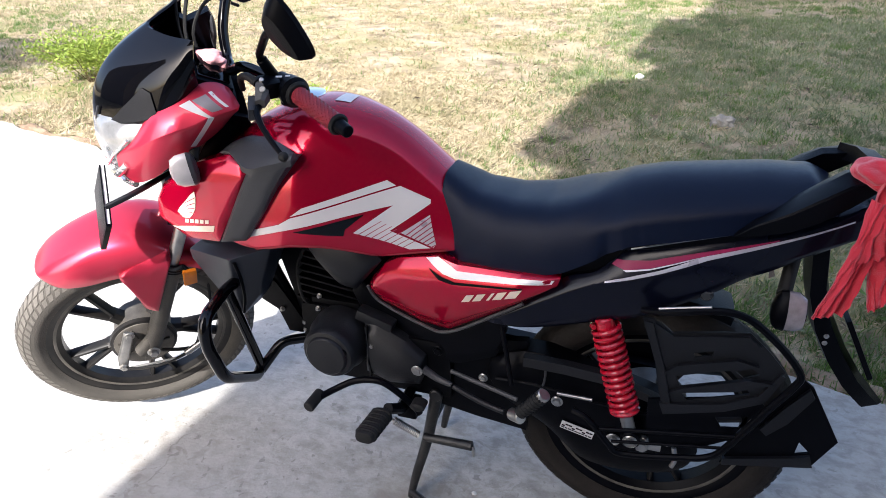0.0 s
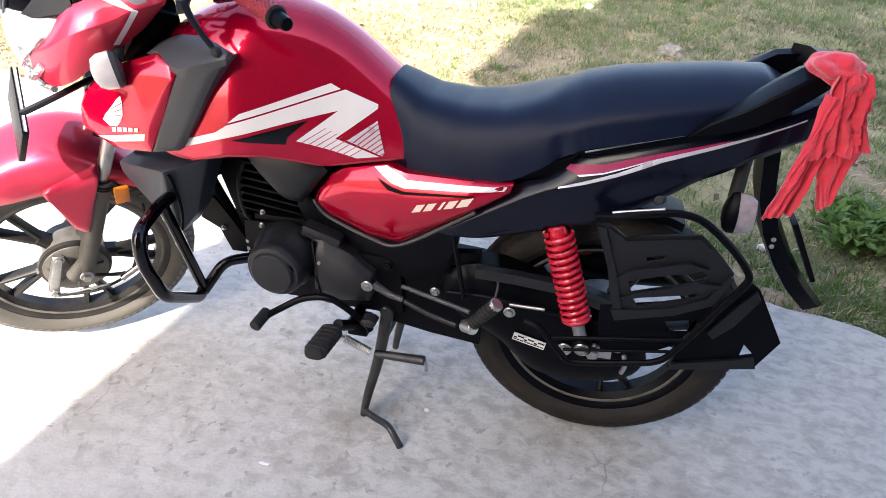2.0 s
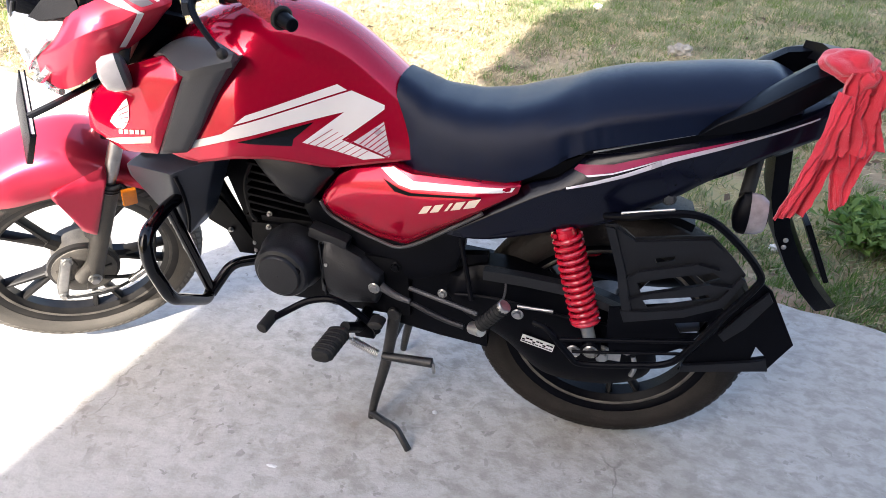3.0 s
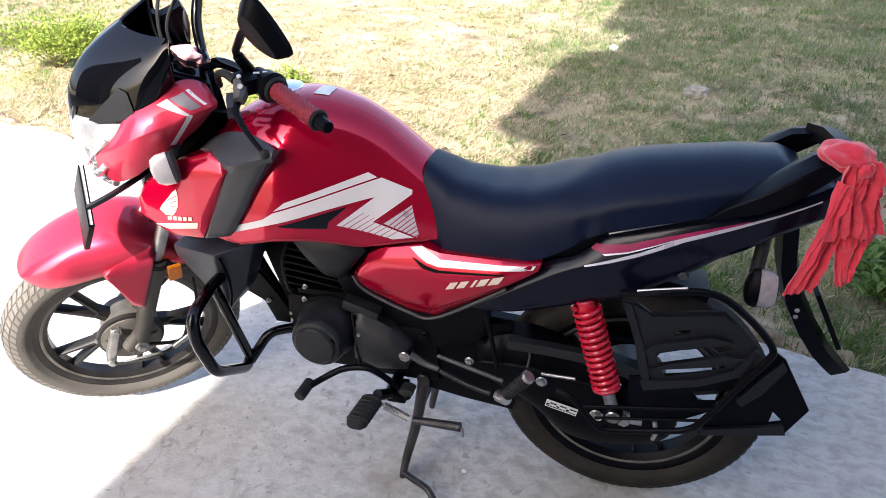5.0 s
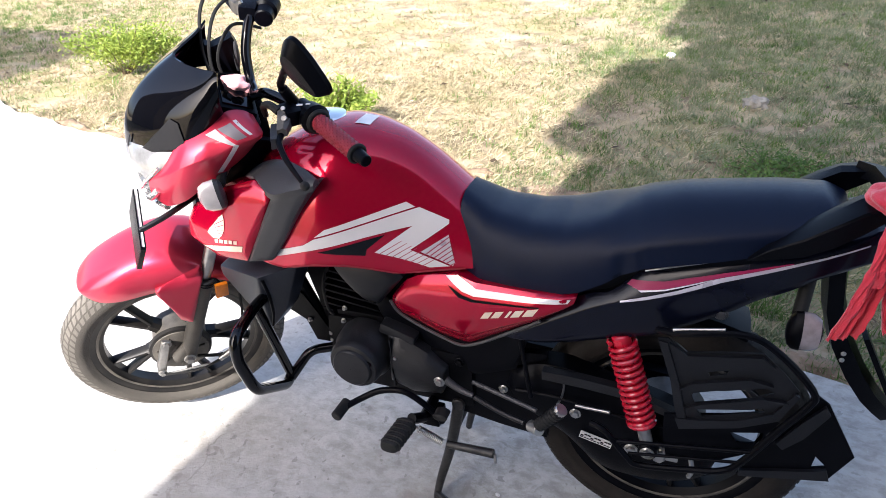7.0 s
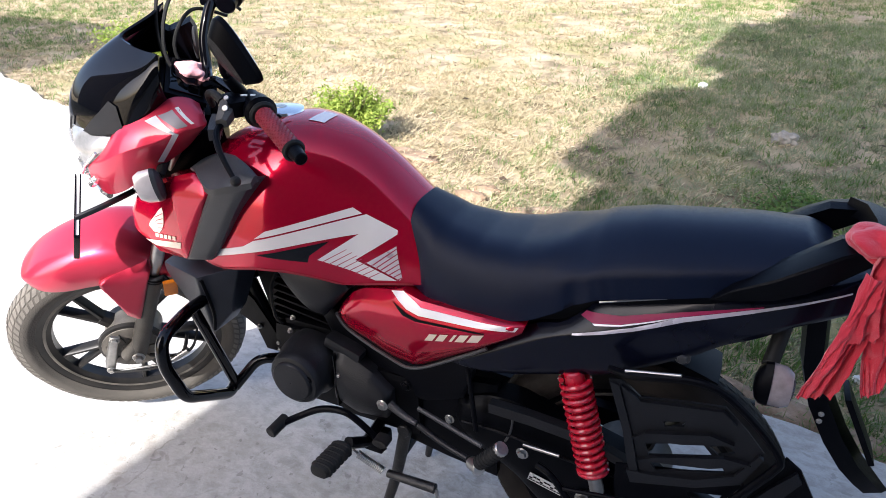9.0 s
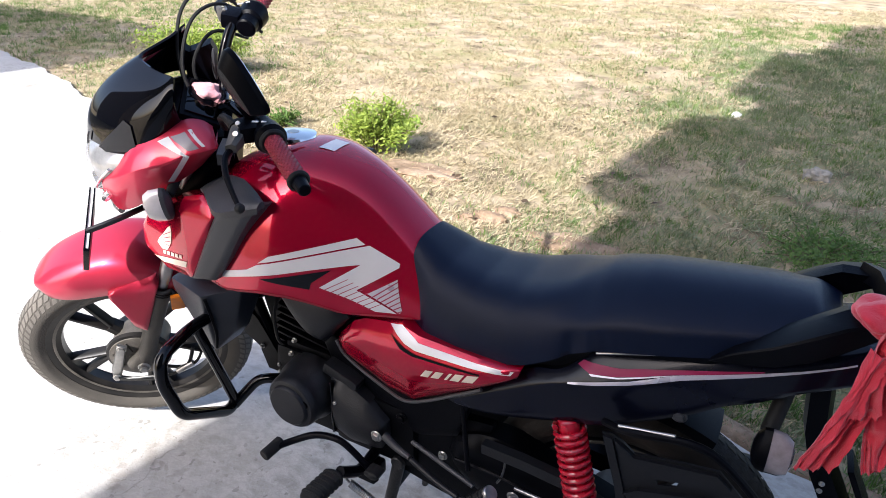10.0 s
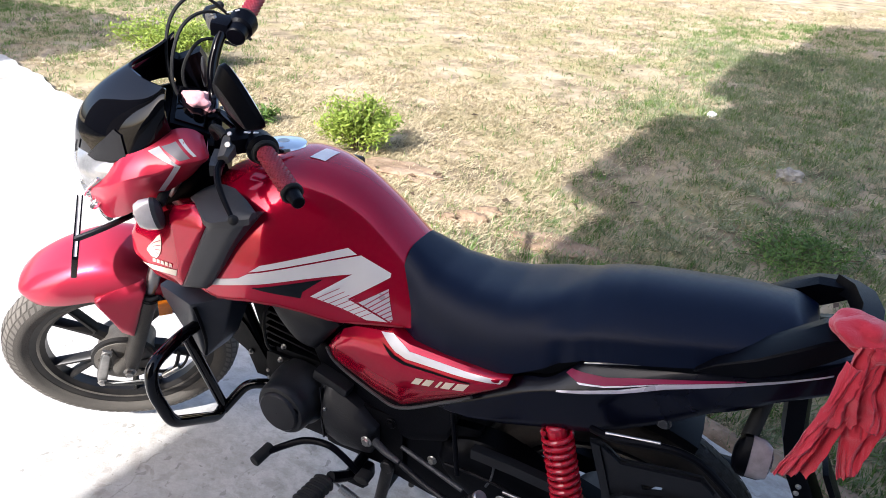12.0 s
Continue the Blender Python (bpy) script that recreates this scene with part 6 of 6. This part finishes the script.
def mirror_shell():
    """A shell with a pointed outer end and a flat, bevelled back."""
    return skin([[Vector((dep, q.y * sc + off, q.z * sc * sc + off)) for q in MIRROR_EDGE] for dep, sc, off in ((0.0, 1.0, 0), (-0.010, 1.0, 0), (-0.013, 0.97, 0), (-0.030, 0.80, 0.002), (-0.033, 0.74, 0.002), (-0.036, 0.4, 0.002), (-0.036, 0.1, 0.002))])


glass_n = Vector((0.35, 0.85, 0.39)).normalized()
long_axis = Vector((0.57, -0.07, -0.82))
long_axis = (long_axis - glass_n * long_axis.dot(glass_n)).normalized()
MIRROR = STEER_BAR.inverted() @ Matrix.Translation((0.661, -0.260, 1.152)) @ Matrix((glass_n, long_axis, glass_n.cross(long_axis))).transposed().to_4x4() @ Matrix.Diagonal((0.85, 0.70, 0.92, 1))
shell = mirror_shell()
shell.transform(MIRROR)
mirror = on_bar("mirror", shell, BLACK, None, "black rear-view mirror on a bent stem", smooth=20)
face = skin([[Vector((x, q.y * 0.93, q.z * 0.9)) for q in MIRROR_EDGE] for x in (0.0005, 0.0025)])
face.transform(MIRROR)
on_bar("mirror_glass", face, CHROME, mirror, "mirror glass")

# Cables round the handlebar.
for pts in ([(0.30, 0.02, 1.0), (0.275, 0.06, 1.10), (0.30, 0.12, 1.19), (0.36, 0.19, 1.20), (0.43, 0.215, 1.10)],
            [(0.31, 0.0, 1.0), (0.285, 0.03, 1.10), (0.32, 0.09, 1.18), (0.38, 0.16, 1.175), (0.44, 0.20, 1.085)],
            [(0.31, 0.05, 1.0), (0.30, 0.07, 1.09), (0.35, 0.11, 1.14), (0.41, 0.17, 1.09)]):
    fore("cable", tube(pts, 0.0038, 7), PEG, bar)

# ---- cloths ----
def cloth_fall(a, b, c, d, folds, depth, seed, nu=56, nv=44, ragged=0.012):
    """A hanging pleated strip from the edge a-b down to the edge c-d."""
    a, b, c, d = (Vector(q) for q in (a, b, c, d))
    rng = random.Random(seed)
    ph = rng.random() * 6
    out = (b - a).cross(c - a).normalized()
    if out.y > 0:
        out = -out
    rows = []
    for j in range(nv + 1):
        v = j / nv
        row = []
        for i in range(nu + 1):
            u = i / nu
            p = a.lerp(b, u).lerp(c.lerp(d, u), v)
            lean = u + 0.10 * math.sin(2.4 * v + ph) + 0.06 * noise.noise(Vector((u * 3, v * 3, seed)))
            pleat = 1 - 2.2 * abs(noise.noise(Vector((lean * folds * 1.7 + 7 * seed, v * 0.9, 0.3 * seed))))
            fine = 1 - 2 * abs(noise.noise(Vector((lean * folds * 4.1, v * 2.6 + seed, 2.0))))
            hem = 1 + 0.5 * noise.noise(Vector((seed, v * 2, u * 2)))
            p = p + out * (depth * hem * (1.25 * pleat + 0.4 * fine) + 0.004 * noise.noise(p * 60)) + (b - a) * 0.06 * math.sin(4 * v + ph)
            if j == nv:
                p.z -= ragged * (0.5 + 0.5 * math.sin(u * 19 + ph)) * rng.random()
            row.append(p)
        rows.append(row + [q - out * 0.0025 for q in row[::-1]])
    return skin(rows)


def crumpled(centre, sx, sy, sz, seed):
    bm = bmesh.new()
    bmesh.ops.create_icosphere(bm, subdivisions=5, radius=1.0)
    for v in bm.verts:
        q = v.co.copy()
        f = 1 + 0.35 * noise.noise(q * 2.2 + Vector((seed, 0, 0))) + 0.16 * abs(noise.noise(q * 5 + Vector((0, seed, 0))))
        v.co = Vector((q.x * sx * f, q.y * sy * f, q.z * sz * f)) + Vector(centre)
    return bm


def bunched(centre, sx, sy, sz, seed):
    """A knot of cloth: a lump with deep soft creases that run round it."""
    bm = bmesh.new()
    bmesh.ops.create_icosphere(bm, subdivisions=5, radius=1.0)
    for v in bm.verts:
        q = v.co.copy()
        warp = noise.noise_vector(q * 1.6 + Vector((seed, 0, 0))) * 0.6
        crease = 1 - abs(noise.noise((q + warp) * 1.5 + Vector((0, seed, 0)))) * 2
        f = 0.92 + 0.42 * noise.noise(q * 1.3 + Vector((seed, 2, 0))) + 0.07 * crease
        v.co = Vector((q.x * sx * f, q.y * sy * f, q.z * sz * f)) + Vector(centre)
    return bm


red_cloth = part("red_cloth", merged(bunched((1.584, -0.118, 0.946), 0.037, 0.040, 0.024, 3), bunched((1.606, -0.128, 0.930), 0.026, 0.026, 0.030, 5)), CLOTH, smooth=80, m=ID)
tagged(red_cloth, "faded red cotton cloth knotted round the grab handle", "cloth")
for a, b, c, d, folds, deep, seed in (((1.574, -0.150, 0.945), (1.622, -0.128, 0.948), (1.564, -0.150, 0.806), (1.660, -0.128, 0.826), 3.2, 0.013, 1),
                                      ((1.574, -0.146, 0.915), (1.612, -0.138, 0.905), (1.536, -0.142, 0.692), (1.580, -0.136, 0.700), 2.2, 0.010, 2),
                                      ((1.592, -0.134, 0.84), (1.658, -0.122, 0.835), (1.618, -0.134, 0.715), (1.644, -0.124, 0.732), 1.8, 0.009, 4)):
    part("cloth_tail", cloth_fall(a, b, c, d, folds, deep, seed, ragged=0.006), CLOTH, red_cloth, smooth=80, m=ID)


tagged(part("pink_cloth", bunched((0.322, -0.040, 1.046), 0.046, 0.036, 0.026, 8), PINK, smooth=70, m=ID), "crumpled pink cloth tucked beside the instrument panel", "cloth")

# ---- plants, stones and litter ----
def leaf_cloud(name, spots, size, mat, rng, parent=None, flat=0.5, aspect=2.4):
    """Many small pointed leaves, each a folded pair of triangles."""
    n = len(spots)
    co = np.zeros((n * 4, 3))
    for i, p in enumerate(spots):
        yaw, pitch, s = rng.random() * 6.283, (rng.random() - 0.25) * flat * 3, size * (0.6 + 0.8 * rng.random())
        m = Euler((pitch, (rng.random() - 0.5) * 1.2, yaw)).to_matrix()
        for k, q in enumerate(((0, 0, 0), (s / aspect / 2, s * 0.5, s * 0.08), (0, s, 0), (-s / aspect / 2, s * 0.5, s * 0.08))):
            co[i * 4 + k] = p + m @ Vector(q)
    tri = np.arange(n * 4).reshape(n, 4)
    faces = np.concatenate([tri[:, [0, 1, 2]], tri[:, [0, 2, 3]]])
    me = bpy.data.meshes.new(name)
    me.from_pydata(co.tolist(), [], faces.tolist())
    me.materials.append(mat)
    ob = new(name, me)
    ob.parent = parent
    return ob


def shrub(x, y, r, h, leaves, size, mat, label, seed, name="shrub"):
    rng = random.Random(seed)
    base = new(name)
    base.location = (x, y, -0.02)
    tagged(base, label, "plant")
    tips, stems = [], []
    for k in range(34):
        a, t = rng.random() * 6.283, rng.random() ** 0.6
        tip = Vector((r * t * math.cos(a), r * t * math.sin(a), h * (0.55 + 0.45 * rng.random()) * (1 - 0.35 * t * t)))
        tips.append(tip)
        stems.append(tube([(0.02 * math.cos(a), 0.02 * math.sin(a), 0), tip * 0.5 + Vector((0, 0, 0.05 * h)), tip], 0.0025, 5, n=3))
    tagged(part("stem", merged(*stems), BARK, base, m=ID), kind="stuff")
    spots = []
    for k in range(leaves):
        tip = rng.choice(tips)
        f = 0.35 + 0.7 * rng.random() ** 0.7
        spots.append(tip * f + Vector((rng.gauss(0, r * 0.12), rng.gauss(0, r * 0.12), rng.gauss(0, h * 0.08))))
    for p in spots:
        p.z = max(p.z, 0.012)
    leaf_cloud("crown", spots, size, mat, rng, base)
    return base


shrub(-0.95, 2.50, 0.27, 0.33, 4200, 0.034, LEAF, "low yellow-green shrub beside the lane", 11)
shrub(-3.75, 3.55, 0.55, 0.5, 6500, 0.036, LEAF, "wide yellow-green shrub on the dry lawn", 12)
shrub(-1.85, 2.62, 0.13, 0.12, 500, 0.04, GREEN, "small dark green weed on the dry lawn", 13, "weed")
shrub(1.70, 2.30, 0.36, 0.07, 2600, 0.022, GREEN, "low green clover patch in the shade", 14, "weed")
shrub(2.27, 1.13, 0.22, 0.12, 1300, 0.05, GREEN, "green grass tuft at the lane edge", 15, "weed")
shrub(1.05, 1.62, 0.2, 0.05, 500, 0.03, GREEN, "thin green weed at the lane edge", 16, "weed")


def pebble(x, y, sx, sy, sz, seed, mat, label, name="stone"):
    ob = part(name, crumpled((0, 0, 0), sx, sy, sz, seed), mat, smooth=60)
    ob.location = (x, y, sz * 0.35 - (0.02 if y > road_edge(x) else 0))
    return tagged(ob, label, name)


pebble(1.662, 3.555, 0.075, 0.055, 0.05, 21, STONE, "pale rounded stone lying on the lawn")
pebble(2.23, 1.19, 0.06, 0.045, 0.04, 22, STONE, "brown stone at the lane edge")
pebble(1.035, 4.88, 0.035, 0.03, 0.028, 23, PAPER, "crumpled white scrap lying on the lawn", "litter")
pebble(1.89, 1.02, 0.02, 0.012, 0.014, 24, PAPER, "small white scrap at the lane edge", "litter")
pebble(0.922, -0.074, 0.006, 0.005, 0.004, 25, PAPER, "tiny white chip on the concrete", "litter")
pebble(0.60, -0.33, 0.012, 0.004, 0.002, 26, PAPER, "tiny pale scrap on the concrete", "litter")


# ---- lawn ----
def lawn(name, count, x0, x1, y1, tall, width, mat, seed, keep=None, lean=1.1):
    """Short dry blades strewn over the lawn, thinner where the soil shows."""
    rng = np.random.default_rng(seed)
    x = rng.uniform(x0, x1, count * 2)
    edge = 1.24 - 0.31 * x + 0.035 * np.sin(x * 2.3) + 0.02 * np.sin(x * 7.1) + 0.012 * np.sin(x * 19)
    start = np.minimum(edge, 0.4) if x1 > 4 else np.full(count * 2, 0.4)
    y = start + (y1 - start) * rng.random(count * 2) ** 1.5
    ok = y > edge + rng.normal(0.03, 0.05, count * 2)
    bunch = rng.integers(0, count // 14, count * 2)
    x, y = x[bunch] + rng.normal(0, 0.022, count * 2) * (1 + 0.1 * y[bunch]), y[bunch] + rng.normal(0, 0.022, count * 2) * (1 + 0.1 * y[bunch])
    ok = y > edge[bunch] + 0.03
    bare = np.sin(x * 1.9 + 0.7 * np.sin(y * 1.3)) * np.sin(y * 2.3 + x * 0.6) + 0.5 * np.sin(x * 5.3 + y * 3.1)
    ok &= rng.random(count * 2) < np.clip(0.75 - 0.35 * bare, 0.12, 1)
    if keep is not None:
        ok &= keep(x, y, rng)
    x, y = x[ok][:count], y[ok][:count]
    n = len(x)
    far = 1 + 0.10 * np.hypot(x - 1, y)
    h = tall * (0.4 + 0.9 * rng.random(n)) * np.sqrt(far)
    w = width * (0.6 + 0.7 * rng.random(n)) * far
    yaw, tilt = rng.random(n) * 6.283, np.clip(rng.normal(lean, 0.35, n), 0.1, 1.5)
    dx, dy = np.cos(yaw), np.sin(yaw)
    co = np.zeros((n, 4, 3))
    base = np.stack([x, y, np.full(n, -0.028)], 1)
    side = np.stack([-dy, dx, np.zeros(n)], 1) * w[:, None] * 0.5
    mid = np.stack([dx * np.sin(tilt * 0.75), dy * np.sin(tilt * 0.75), np.cos(tilt * 0.75)], 1) * h[:, None] * 0.55
    tip = mid + np.stack([dx * np.sin(tilt), dy * np.sin(tilt), np.cos(tilt)], 1) * h[:, None] * 0.5
    co[:, 0], co[:, 1], co[:, 2], co[:, 3] = base - side, base + side, base + mid + side * 0.7, base + tip
    idx = np.arange(n * 4).reshape(n, 4)
    faces = np.concatenate([idx[:, [0, 1, 2]], idx[:, [0, 2, 3]]])
    me = bpy.data.meshes.new(name)
    me.vertices.add(n * 4)
    me.vertices.foreach_set("co", co.ravel())
    me.loops.add(len(faces) * 3)
    me.loops.foreach_set("vertex_index", faces.ravel())
    me.polygons.add(len(faces))
    me.polygons.foreach_set("loop_start", np.arange(len(faces)) * 3)
    me.update(calc_edges=True)
    me.materials.append(mat)
    return new(name, me)


tagged(lawn("dry_grass", 280000, -14.0, 7.5, 15.0, 0.040, 0.0042, STRAW, 1, None, 1.25), "sparse dry yellow lawn grass", "grass", kind="stuff")


def damp(x, y, rng):
    """Greener where the house shades the lawn and by the shrubs."""
    shade = np.clip((x - 0.2) * 0.7, 0, 0.8)
    near = np.exp(-((x + 3.5) ** 2 + (y - 3.6) ** 2) / 1.5) * 0.6 + np.exp(-((x + 8) ** 2 + (y - 5) ** 2) / 6) * 0.9
    return rng.random(len(x)) < 0.12 + shade * 1.3 + near + np.clip((x + 0.6) * 0.5, 0, 0.4)


tagged(lawn("green_grass", 210000, -14.0, 7.5, 12.0, 0.04, 0.0035, GREEN, 2, damp, 0.7), "short green grass among the dry blades", "grass", kind="stuff")


def verge(x, y, rng):
    """Weedy green strip where the shaded lawn meets the concrete."""
    d = y - (1.24 - 0.31 * x)
    return rng.random(len(x)) < np.exp(-((d - 0.15) / 0.3) ** 2) * np.clip((x + 0.2) * 0.9, 0.03, 1)


tagged(lawn("verge_grass", 45000, -2.0, 3.5, 2.6, 0.045, 0.0042, GREEN, 5, verge, 0.6), "green weedy grass along the lane edge", "grass", kind="stuff")


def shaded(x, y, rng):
    """Where the house keeps the lawn out of the sun, so darkened blades go there."""
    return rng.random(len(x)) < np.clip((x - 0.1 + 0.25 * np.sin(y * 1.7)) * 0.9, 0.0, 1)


tagged(lawn("shade_grass", 170000, -0.6, 7.5, 9.0, 0.045, 0.0045, SHADE_GRASS, 6, shaded, 0.9), "green grass with the shade of the house put into its colour", "grass", kind="stuff")
mound = part("soil_mound", crumpled((0, 0, 0), 0.30, 0.12, 0.035, 31), BANK, smooth=70)
mound.location = (-0.52, 2.33, -0.03)
tagged(mound, "low mound of bare brown soil beside the shrub", "soil", kind="structure")
for x, y, sx, sy, sz, seed in ((0.16, 1.90, 0.10, 0.05, 0.040, 33), (0.06, 1.85, 0.06, 0.04, 0.030, 34), (0.21, 2.02, 0.07, 0.05, 0.035, 35)):
    clod = part("soil_clod", crumpled((0, 0, 0), sx, sy, sz, seed), BANK, smooth=70)
    clod.location = (x, y, -0.028)
    tagged(clod, "dug clod of brown soil on the dry lawn", "soil")
patch_soil = part("soil_patch", crumpled((0, 0, 0), 0.26, 0.11, 0.030, 36), BANK, smooth=70)
patch_soil.location = (0.66, 1.84, -0.034)
tagged(patch_soil, "bare reddish soil at the lane edge", "soil", kind="structure")


def fallen_leaves(count, seed):
    """Small dead leaves strewn over the lawn."""
    rng = random.Random(seed)
    spots = []
    while len(spots) < count:
        x, y = rng.uniform(-8, 4), 0.8 + 9 * rng.random() ** 1.4
        if y > road_edge(x) + 0.05:
            spots.append(Vector((x, y, -0.012 + 0.012 * rng.random())))
    return leaf_cloud("fallen_leaves", spots, 0.045, DEAD_LEAF, rng, flat=0.12, aspect=1.9)


tagged(fallen_leaves(520, 41), "small dark dead leaves scattered on the lawn", "leaves", kind="stuff")


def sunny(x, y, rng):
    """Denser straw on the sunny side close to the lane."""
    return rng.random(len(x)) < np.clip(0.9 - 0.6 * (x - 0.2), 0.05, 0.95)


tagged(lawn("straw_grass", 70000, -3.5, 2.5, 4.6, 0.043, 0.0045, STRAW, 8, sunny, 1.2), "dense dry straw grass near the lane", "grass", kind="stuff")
